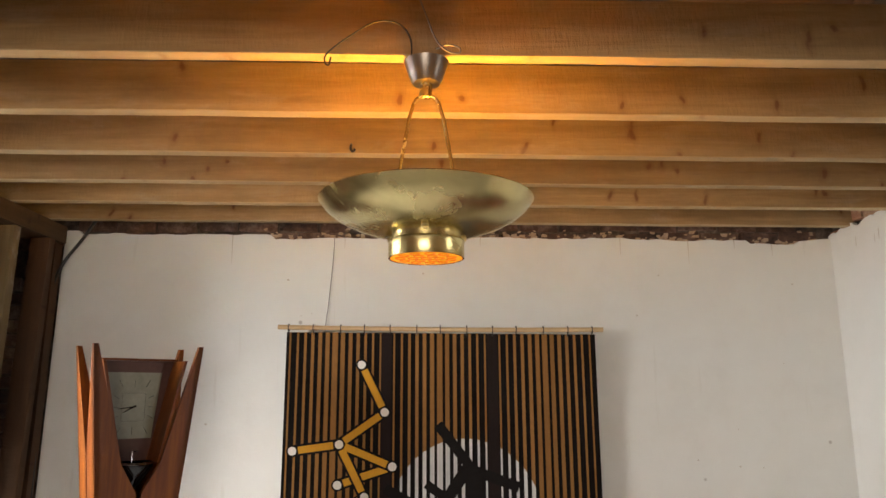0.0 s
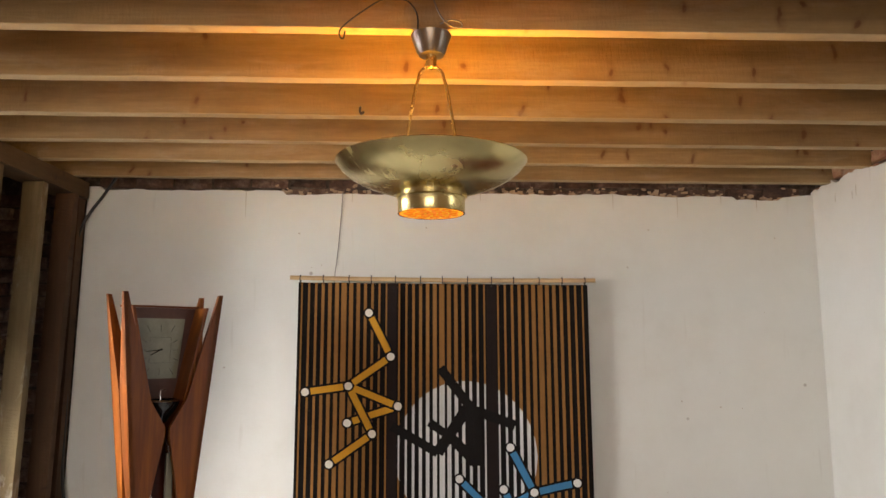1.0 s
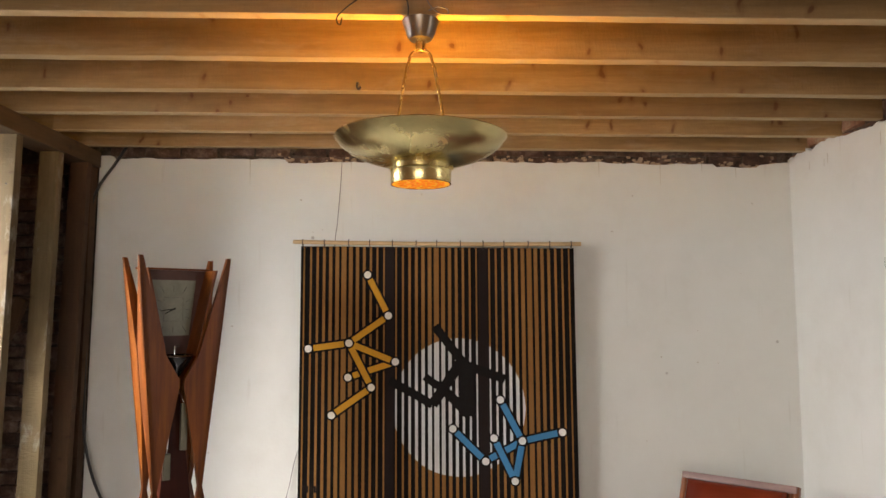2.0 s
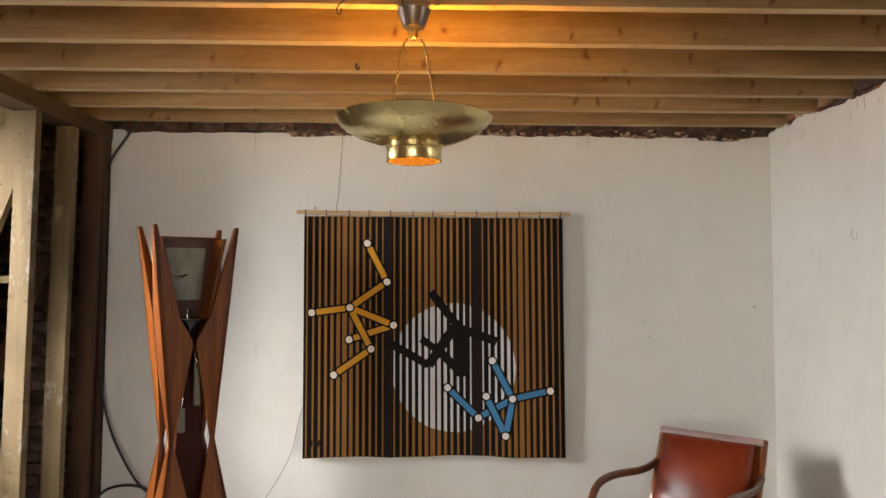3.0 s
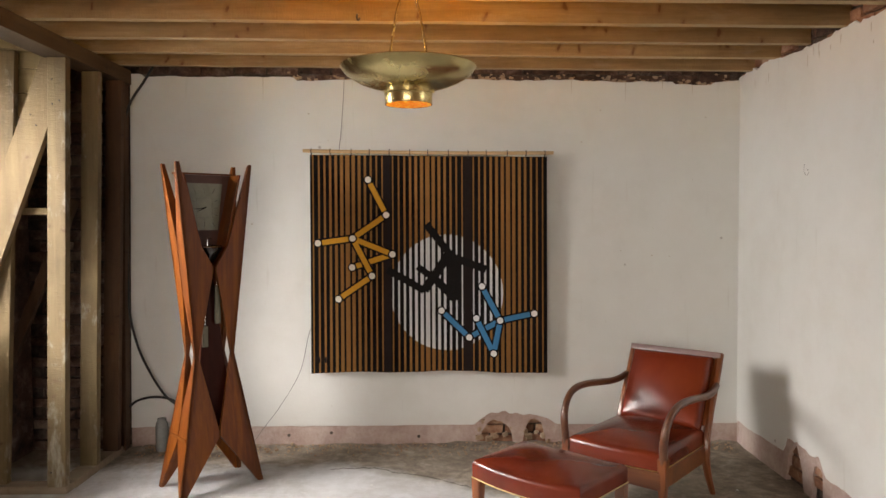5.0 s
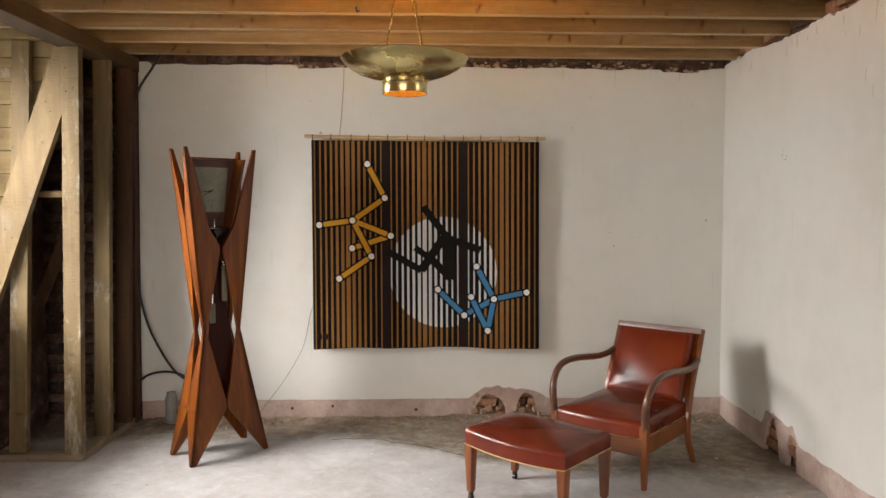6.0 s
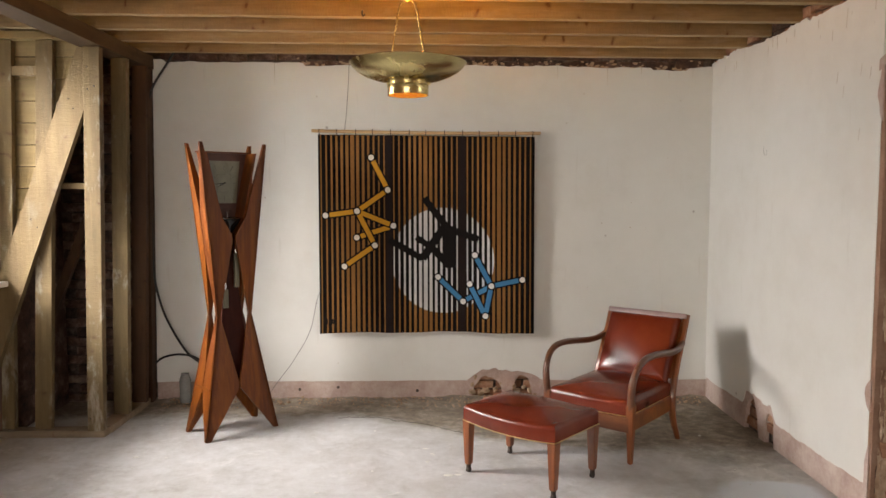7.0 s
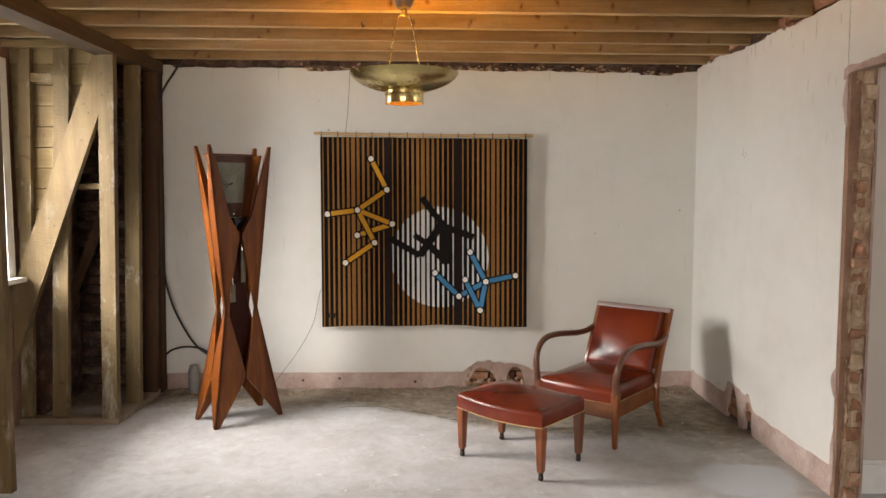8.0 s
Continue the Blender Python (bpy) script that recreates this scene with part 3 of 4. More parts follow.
# open ceiling joists
JOIST_Y = [1.70 - 0.405 * k for k in range(14, 0, -1)] + [1.71, 2.115, 2.52, 2.92, 3.275, 3.63]
for k, y in enumerate(JOIST_Y):
    bm = bmesh.new()
    n = 40
    rows = []
    for i in range(n + 1):
        x = -3.0 + 5.19 * i / n
        dz, dy = 0.0022 * wobble(x, k + 20, 2.0), 0.0018 * wobble(x, k + 50, 2.0)
        sag = 0.003 * math.sin(k * 1.9) - 0.0102 * x
        rows.append([bm.verts.new(v) for v in ((x, y + dy, 2.632 + dz + sag), (x, y + 0.047 + dy, 2.632 + dz + sag), (x, y + 0.047 + dy, 2.80 - 0.0102 * x), (x, y + dy, 2.80 - 0.0102 * x))])
    for a, b in zip(rows, rows[1:]):
        for q in range(4):
            bm.faces.new((a[q], b[q], b[(q + 1) % 4], a[(q + 1) % 4]))
    bm.faces.new(rows[0])
    bm.faces.new(rows[-1][::-1])
    ob = part("ceiling_joist", bm, JOIST)
    # pale strip under each joist: light bounced off the floor, put into colour
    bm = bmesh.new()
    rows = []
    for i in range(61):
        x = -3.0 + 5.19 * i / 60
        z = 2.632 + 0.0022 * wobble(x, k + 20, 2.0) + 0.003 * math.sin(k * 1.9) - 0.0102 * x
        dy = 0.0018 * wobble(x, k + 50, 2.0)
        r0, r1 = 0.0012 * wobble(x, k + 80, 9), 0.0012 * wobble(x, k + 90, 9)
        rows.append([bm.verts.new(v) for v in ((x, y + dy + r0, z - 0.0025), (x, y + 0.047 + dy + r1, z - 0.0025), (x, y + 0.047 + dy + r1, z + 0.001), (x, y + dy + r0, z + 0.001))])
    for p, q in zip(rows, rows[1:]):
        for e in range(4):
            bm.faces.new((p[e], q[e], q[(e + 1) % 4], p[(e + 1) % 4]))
    part("underside", bm, BOUNCE_EDGE, ob, "paler clean sawn underside where laths were")
    tagged(ob, "rough-sawn knotty pine joist of the open ceiling", "joist", "ceiling joists")


# ---- stud partition and recess ----
def timber(name, lo, hi, material, label, group="", bevel=0.003, lean=0.0):
    """A sawn timber; lean moves its top sideways, for posts out of plumb."""
    bm = boxed(lo, hi, bevel)
    for v in bm.verts:
        v.co.x += lean * (v.co.z - lo[2]) / (hi[2] - lo[2])
        v.co += Vector(noise.noise_vector(v.co * 3.0)) * 0.0025
    return tagged(part(name, bm, material), label, name.split("_")[-1], group)


timber("head_beam", (-2.235, -4.3, 2.552), (-2.075, 3.82, 2.648), PLATE, "heavy sawn softwood beam carrying the joist ends")
timber("wall_stud", (-2.254, 2.945, 0.05), (-2.150, 3.002, 2.548), STUD, "pale scuffed softwood corner post with whitish stains", "studs", lean=0.062)
timber("wall_stud", (-2.63, 3.004, 0.05), (-2.522, 3.05, 2.598), STUD, "pale softwood stud behind the diagonal brace", "studs", lean=0.112)
timber("wall_stud", (-2.846, 3.004, 0.05), (-2.765, 3.05, 2.598), STUD, "pale softwood stud beside the window", "studs", lean=0.09)
timber("wall_stud", (-2.25, 3.33, 0.05), (-2.145, 3.385, 2.546), STUD, "weathered grey-brown softwood stud of the partition", "studs", lean=0.065)
timber("wall_stud", (-2.238, 3.62, 0.05), (-2.135, 3.675, 2.546), OLD_STUD, "dark brown old timber stud", "studs", lean=0.075)
timber("wall_stud", (-2.20, 3.75, 0.0), (-2.135, 3.825, 2.546), OLD_STUD, "dark timber post against the wall", "studs", lean=0.04)
timber("wall_stud", (-2.29, 1.74, 0.03), (-2.185, 1.79, 2.546), STUD, "pale softwood post of the opening", "studs", lean=0.02)
timber("sole_plate", (-2.845, 2.97, 0.0), (-2.155, 3.07, 0.048), SOLE, "dusty softwood plate on the concrete floor")
timber("sole_plate", (-2.26, 3.072, 0.0), (-2.15, 3.745, 0.048), SOLE, "dusty softwood plate running to the wall")
timber("top_plate", (-2.845, 2.97, 2.602), (-2.238, 3.06, 2.650), BOARD, "pale softwood plate above the studs")


def diagonal(name, p, q, width, thick, material, label):
    a, b = Vector(p), Vector(q)
    d = (b - a).normalized()
    side = Vector((d.z, 0, -d.x)) * width / 2
    ob = part(name, prism([a - side, a + side, b + side, b - side], (0, thick, 0)), material)
    return tagged(ob, label, "brace")


brace = prism([(-2.232, 2.953, 2.545), (-2.195, 2.953, 2.545), (-2.203, 2.953, 2.15), (-2.74, 2.953, 0.72), (-2.844, 2.953, 0.445), (-2.844, 2.953, 0.945), (-2.763, 2.953, 1.156)], (0, 0.048, 0))
tagged(part("diagonal_brace", brace, BRACE), "pale softwood brace nailed across the studs", "brace")
diagonal("diagonal_brace", (-2.80, 3.42, 0.55), (-2.30, 3.42, 1.75), 0.06, 0.04, OLD_STUD, "thin dark brace behind the studs")
for ob, spots in ((bpy.data.objects["diagonal_brace"], ((-2.30, 2.951, 2.22), (-2.27, 2.951, 2.16), (-2.57, 2.951, 1.45), (-2.53, 2.951, 1.40))),
                  (bpy.data.objects["wall_stud"], ((-2.17, 2.943, 2.42), (-2.13, 2.943, 2.30), (-2.17, 2.943, 2.28), (-2.23, 2.943, 0.14)))):
    for p in spots:
        part("nail", tube([Vector(p) + Vector((0, 0.008, 0)), Vector(p) - Vector((0, 0.001, 0))], 0.005, 8), DARK_METAL, ob)
timber("noggin", (-2.75, 3.01, 2.376), (-2.53, 3.05, 2.436), STUD, "short softwood noggin between studs")
timber("noggin", (-2.50, 3.03, 1.645), (-2.25, 3.07, 1.685), STUD, "short softwood noggin between studs")

sheathing = empty("sheathing", pose(0, 0, 0), "pale horizontal boards nailed behind the studs", "boarding")
for k in range(9):
    z = 1.37 + k * 0.142
    part("plank", boxed((-2.845, 3.062 + 0.003 * (k % 2), z), (-2.27 if k > 4 else -2.51, 3.080, z + 0.138), 0.002), BOARD, sheathing)
# dark box added so that the recess reads as shaded
tagged(part("wall_recess", boxed((-2.849, 3.086, 0.0), (-2.80, 3.80, 2.6), 0.0), DARK_BRICK), "sooty old brick return wall behind the studs", "wall", kind="structure")

# broken end of the east wall: brown backing coat on a rough brick end
jamb = empty("broken_jamb", pose(0, 0, 0), "rough broken brick end of the wall with brown backing coat", "wall end", kind="structure")
rng = random.Random(4)
bm = sheet(0.0, 2.26, lambda s: 0.0, lambda s: 0.052 + 0.01 * wobble(s, 13, 6) - (0.03 if s < 0.3 else 0.0), lambda s, z: (X1 + 0.003 + z, 1.671 + 0.004 * wobble(s, 2, 9), s), (0, 0.04, 0), 0.03)
part("backing_coat", bm, RENDER_COAT, jamb, "smooth brown backing coat")
bm = bmesh.new()
cols = []
for i in range(9):
    x = X1 + 0.03 + 0.108 * i / 8
    cols.append([bm.verts.new((x, 1.673 + 0.016 * wobble(k * 0.02 + i * 3.1, 41, 6) + 0.012 * noise.noise((x * 30, k * 0.6, 1)), 2.27 * k / 110)) for k in range(111)])
for p, q in zip(cols, cols[1:]):
    for k in range(110):
        bm.faces.new((p[k], q[k], q[k + 1], p[k + 1]))
part("mortar_core", bm, MORTAR, jamb, "crumbling lime mortar")
z = 0.01
while z < 2.2:
    h = 0.060 + rng.uniform(-0.012, 0.006)
    a = X1 + 0.05 + rng.uniform(-0.01, 0.03)
    b = X1 + 0.128 + rng.uniform(-0.035, 0.008)
    y = 1.66 + rng.uniform(-0.022, 0.014)
    bm = boxed((a, y, z), (b, 1.725, z + h), 0.009)
    for v in bm.verts:
        v.co += Vector(noise.noise_vector(v.co * 23)) * 0.02
    part("brick", bm, BRICK if rng.random() < 0.55 else MORTAR, jamb)
    z += h + rng.uniform(0.012, 0.03)
bm = sheet(0.0, 2.25, lambda s: 0.0, lambda s: 0.012 + 0.012 * abs(wobble(s, 31, 5)), lambda s, z: (X1 + 0.143 - z, 1.663, s), (0, 0.04, 0), 0.03)
part("plaster_edge", bm, PINK, jamb, "broken pinkish plaster edge")
bm = sheet(1.35, 1.73, lambda s: 2.225 - 0.5 * max(0, s - 1.665), lambda s: 2.262 + 0.012 * wobble(s, 33, 8) - 0.3 * max(0, s - 1.665), lambda s, z: (X1 - 0.004, s, z), (0.02, 0, 0), 0.02)
part("plaster_edge", bm, PINK, jamb)
for zc, h, w in ((0.62, 0.16, 0.05), (0.22, 0.3, 0.03), (2.1, 0.3, 0.04)):
    bm = sheet(zc - h / 2, zc + h / 2, lambda s: -0.006, lambda s: w * max(0.05, 1 - abs((s - zc) / (h / 2)) ** 2) * (0.8 + 0.3 * wobble(s, 35, 10)), lambda s, q: (X1 - 0.003, 1.695 + q, s), (0.01, 0, 0), 0.015)
    part("plaster_scar", bm, PINK, jamb, "pink scar where paint has come away")


# ---- floor clock ----
def clock():
    base = empty("floor_clock", pose(-1.357, 3.144, 0, 0, 0, 42), "tall sculptural mahogany floor clock with splayed pointed feet", "clock")
    HW = ((0.0, 0.262), (0.80, 0.124), (1.947, 0.236))   # half width by height
    HD = ((0.0, 0.163), (0.80, 0.074), (1.947, 0.115))   # half depth by height

    def at(table, z):
        for (z0, v0), (z1, v1) in zip(table, table[1:]):
            if z <= z1:
                return v0 + (v1 - v0) * (z - z0) / (z1 - z0)
        return table[-1][1]

    def wing(across, out, sx, sy, front, u1, u2, l1, l2):
        """One board of a corner: sx, sy choose the corner, front whether it lies in a wide or a narrow side."""
        def p(kind, z):
            full = at(across, z)
            return {"o": full, "m": 0.003 + 0.009 * (front and z > 1), "v": 0.082, "i": max(0.003, full - 0.02 - 0.012 * (z < 0.1))}[kind], z
        halves = ([("o", 0.80), ("o", 1.947), ("i", 1.945)] + ([("v", 1.455)] if front else []) + [("m", u1), ("m", u2), ("i", 0.80)],
                  [("o", 0.0), ("o", 0.80), ("i", 0.80), ("m", l1), ("m", l2), ("i", 0.0)])
        bm = bmesh.new()
        for h in halves:
            pts = []
            for kind, z in h:
                u, z = p(kind, z)
                v = at(out, z)
                pts.append((sx * u, sy * v, z) if front else (sx * v, sy * u, z))
            d = (0, -sy * 0.02, 0) if front else (-sx * 0.02, 0, 0)
            prism(pts, d, bm)
        part("corner_board", bm, MAHOGANY, base)

    for sx in (-1, 1):
        for sy in (-1, 1):
            wing(HW, HD, sx, sy, True, 1.335, 1.295, 0.35, 0.315)
            wing(HD, HW, sx, sy, False, 1.50, 1.17, 0.48, 0.30)

    # clock case: a trough that narrows downwards, held between the boards
    def frustum(w0, d0, z0, w1, d1, z1, y=0.0):
        bm = bmesh.new()
        lo = [bm.verts.new((sx * w0, y + sy * d0, z0)) for sx, sy in ((-1, -1), (1, -1), (1, 1), (-1, 1))]
        hi = [bm.verts.new((sx * w1, y + sy * d1, z1)) for sx, sy in ((-1, -1), (1, -1), (1, 1), (-1, 1))]
        bm.faces.new(lo[::-1])
        bm.faces.new(hi)
        for k in range(4):
            bm.faces.new((lo[k], lo[(k + 1) % 4], hi[(k + 1) % 4], hi[k]))
        return bm

    part("clock_case", frustum(0.083, 0.008, 1.45, 0.176, 0.008, 1.885, 0.056), CASE, base, "dull brown board behind the dial")
    part("case_top", boxed((-0.183, 0.03, 1.886), (0.183, 0.078, 1.896), 0.002), MAHOGANY, base)
    tilt = pose(0, 0.045, 1.45)
    dial = part("dial", prism([(sx * (0.086 + 0.032 * (z > 0.2)), -0.004, z) for sx, z in ((-1, 0.10), (1, 0.10), (1, 0.385), (-1, 0.385))], (0, 0.003, 0)), DIAL, base, "greenish grey square dial", m=tilt)
    c = Vector((0, -0.0065, 0.235))
    for k in range(12):
        a = k * math.pi / 6
        d = Vector((math.sin(a), 0, math.cos(a)))
        r = min(0.088 / max(abs(d.x), 1e-6), 0.12 / max(abs(d.z), 1e-6))
        part("hour_mark", tube([c + d * r * 0.72, c + d * r * 0.98], 0.0016, 4), DIAL_MARK, dial)
    part("minute_ring", tube([c + Vector((sx * 0.05, 0, sz * 0.06)) for sx, sz in ((-1, -1), (1, -1), (1, 1), (-1, 1), (-1, -1))], 0.001, 4), DIAL_MARK, dial)
    for ang, r, w in ((-96, 0.068, 0.0028), (-118, 0.052, 0.0038)):
        d = Vector((math.sin(radians(ang)), 0, math.cos(radians(ang))))
        part("hand", tube([c - d * 0.01 + Vector((0, -0.003, 0)), c + d * r + Vector((0, -0.003, 0))], w, 6, taper=[1, 0.35]), BLACK, dial)
    for sx in (-1, 1):
        part("side_cheek", prism([(sx * w, -0.078, z) for w, z in ((0.086, 1.45), (0.182, 1.885), (0.17, 1.885), (0.074, 1.45))], (0, 0.125, 0)), MAHOGANY, base)
    part("weight_cone", lathe([(0.003, 1.325), (0.03, 1.355), (0.070, 1.412), (0.083, 1.438), (0.085, 1.452), (0.08, 1.456)], 40), BLACK, base, "glossy black cone under the case", smooth=True)
    part("cone_rim", lathe([(0.0835, 1.446), (0.0875, 1.450), (0.0835, 1.456)], 40), CHROME, base, smooth=True)
    # dark pendulum case
    part("pendulum_case", frustum(0.125, 0.07, 0.335, 0.016, 0.03, 1.31, 0.015), DARK_MAHOGANY, base, "dark polished pendulum case")
    part("hanger_rod", tube([(-0.012, -0.02, 1.452), (-0.012, -0.02, 1.50), (0.012, -0.02, 1.50)], 0.0025, 6), CHROME, base)
    for x, z0, z1 in ((0.030, 0.985, 1.215), (-0.052, 0.85, 0.975)):
        weight = part("clock_weight", boxed((x - 0.017, -0.062, z0), (x + 0.017, -0.044, z1), 0.004), PEWTER, base, "dull pewter-grey hanging weight")
        part("weight_rod", tube([(x, -0.053, z1), (x * 0.3, -0.03, 1.30)], 0.0016, 6), CHROME, weight)
    part("base_shelf", boxed((-0.21, -0.115, 0.315), (0.21, 0.115, 0.333), 0.002), MAHOGANY, base)


clock()


# ---- woven wall hanging ----
def hanging():
    base = empty("wall_hanging", pose(0, 3.752, 0), "striped ochre and black woven hanging with an abstract figure design", "wall hanging")
    L, R, T, B = -0.838, 0.797, 2.05, 0.538
    TILT = -0.0118

    def fold(x, z):
        k = (T - z) / (T - B)
        return 0.008 * math.sin(x * 23.0 + 0.8 * math.sin(x * 5.0)) * (1 - 0.3 * k) + 0.010 * math.sin(x * 7.3 + 1.0) * (0.3 + 0.7 * k) - 0.012 * k * k * (1 if abs(x) > 0.7 else 0.4) + 0.02 * k

    def edge(x):
        return 0.012 * math.sin(x * 2.1 + 1.2) + 0.004 * math.sin(x * 9)

    def put(x, z, up):
        return Vector((x + 0.006 * (T - z) * x, fold(x, z) - up, z + TILT * x))

    def strip(x0, x1, z0, z1, up, bm=None, nz=None, thick=0.0):
        bm = bm or bmesh.new()
        nx = max(4 if callable(z0) or callable(z1) else 1, round((x1 - x0) / 0.02))
        nz = nz or 20
        g = []
        for i in range(nx + 1):
            x = x0 + (x1 - x0) * i / nx
            bottom, top = (v(x) if callable(v) else v for v in (z0, z1))
            lo = bottom + (edge(x) if bottom <= B + 0.001 else 0)
            g.append([bm.verts.new(put(x, lo + (top - lo) * j / nz, up)) for j in range(nz + 1)])
        for a, b in zip(g, g[1:]):
            for j in range(nz):
                bm.faces.new((a[j], b[j], b[j + 1], a[j + 1]))
        return bm

    bm = strip(L, R, B, T, 0.0)
    bmesh.ops.solidify(bm, geom=bm.faces[:], thickness=0.004)
    part("cloth", bm, WOOL_BLACK, base)
    CX, CZ, CR = 0.102, 1.103, 0.389
    for x0, x1 in ((-0.334, -0.282), (0.222, 0.278)):
        part("dark_band", strip(x0, x1, B, T, 0.0015), WOOL_BROWN, base)
    for centre in (-0.579, -0.029, 0.527):
        for k in range(-6, 7):
            x = centre + k * 0.0398
            w = 0.0124 - 0.00135 * abs(k) if k else 0.0145
            x0, x1 = x - w, x + w
            if x0 < L + 0.006 or x1 > R - 0.012:
                continue
            d = CR * CR - (x - CX) ** 2
            if d > 0.001:
                def rise(q):
                    return 1.04 * math.sqrt(max(0.0, CR * CR - (q - CX) ** 2))

                part("stripe", strip(x0, x1, B, lambda q: CZ - rise(q), 0.0025), WOOL_OCHRE, base)
                part("stripe", strip(x0, x1, lambda q: CZ - rise(q), lambda q: CZ + rise(q), 0.0025), WOOL_GREY, base, "off-white stripe within the disc")
                part("stripe", strip(x0, x1, lambda q: CZ + rise(q), T, 0.0025), WOOL_OCHRE, base)
            else:
                part("stripe", strip(x0, x1, B, T, 0.0025), WOOL_OCHRE, base)

    def cloth_at(px, py):
        """A place on the cloth from the design's own grid of 794 by 723 units."""
        return (px - 466) * 0.002076, 2.1625 - py * 0.00207

    def bar(a, b, width, up, material, name, cut=0.0):
        (ax, az), (bx, bz) = cloth_at(*a), cloth_at(*b)
        d = Vector((bx - ax, bz - az))
        n = Vector((-d.y, d.x)).normalized() * width / 2
        e = d.normalized() * cut
        steps = max(2, round(d.length / 0.03))
        bm = bmesh.new()
        rows = []
        for i in range(steps + 1):
            s = i / steps
            q = Vector((ax, az)) + e + (d - 2 * e) * s
            rows.append([bm.verts.new(put(q.x + n.x * t, q.y + n.y * t, up)) for t in (-1, 0, 1)])
        for r0, r1 in zip(rows, rows[1:]):
            for k in range(2):
                bm.faces.new((r0[k], r1[k], r1[k + 1], r0[k + 1]))
        return part(name, bm, material, base)

    def spot(c, r, up, material, name):
        cx, cz = cloth_at(*c)
        bm = bmesh.new()
        mid = bm.verts.new(put(cx, cz, up))
        ring = [bm.verts.new(put(cx + r * math.cos(a), cz + r * math.sin(a), up)) for a in (2 * math.pi * k / 24 for k in range(24))]
        for k in range(24):
            bm.faces.new((mid, ring[k], ring[(k + 1) % 24]))
        return part(name, bm, material, base)

    # shadow figure in black
    for a, b, w in (((447, 282), (530, 388), 0.052), ((525, 380), (440, 505), 0.062), ((318, 436), (440, 505), 0.050), ((522, 388), (646, 432), 0.054),
                    ((418, 425), (470, 462), 0.046), ((470, 460), (545, 535), 0.056), ((536, 390), (542, 538), 0.072)):
        bar(a, b, w, 0.0042, WOOL_BLACK, "shadow_limb")
    gold = dict(A=(255, 136), B=(315, 253), C=(203, 332), D=(87, 349), E=(335, 384), F=(201, 429), G=(267, 457), H=(155, 536))
    blue = dict(a=(632, 490), b=(692, 604), c=(806, 580), d=(589, 663), e=(497, 573), f=(613, 598), g=(670, 716))
    for joints, pairs, colour in ((gold, ("EF", "AB", "BC", "CD", "CE", "CG", "GH"), WOOL_YELLOW), (blue, ("bd", "de", "ab", "bc", "bg", "fg"), WOOL_BLUE)):
        for k, (p, q) in enumerate(pairs):
            lift = 0.0052 + 0.0012 * (k if k < 2 else 2)
            bar(joints[p], joints[q], 0.058, lift, WOOL_BLACK, "limb_outline", 0.005)
            bar(joints[p], joints[q], 0.036, lift + 0.001, colour, "limb", 0.03)
        for p in joints.values():
            spot(p, 0.0305, 0.0092, WOOL_BLACK, "joint_outline")
            spot(p, 0.0215, 0.0104, WOOL_WHITE, "joint_disc")
    # small woven mark in the lower corner
    x, z = cloth_at(95, 742)
    for k in range(4):
        part("woven_mark", strip(x - 0.04 + k * 0.022, x - 0.028 + k * 0.022, z - 0.016 - 0.006 * (k % 2), z + 0.018, 0.0045, nz=2), WOOL_BROWN, base)
    # cane and loops
    n = 12
    pts = [(-0.882 + 1.722 * i / n, -0.012 + 0.003 * math.sin(i), 2.075 + TILT * (-0.882 + 1.722 * i / n) - 0.006 * math.sin(math.pi * i / n)) for i in range(n + 1)]
    part("hanging_rod", tube(pts, 0.0125, 12), BAMBOO, base, "pale wooden hanging rod", smooth=True)
    for k in range(13):
        x = -0.825 + k * 1.61 / 12 + 0.006 * math.sin(k * 4)
        z = 2.075 + TILT * x - 0.006
        loop = [(x, -0.012 + 0.018 * math.cos(a), z + 0.002 + 0.019 * math.sin(a)) for a in (2 * math.pi * i / 14 for i in range(15))]
        tube(loop, 0.0028, 6, bm := bmesh.new())
        tube([(x, -0.01, z - 0.017), (x, 0.0, z - 0.032)], 0.0028, 6, bm)
        part("hanging_loop", bm, CABLE, base)


hanging()


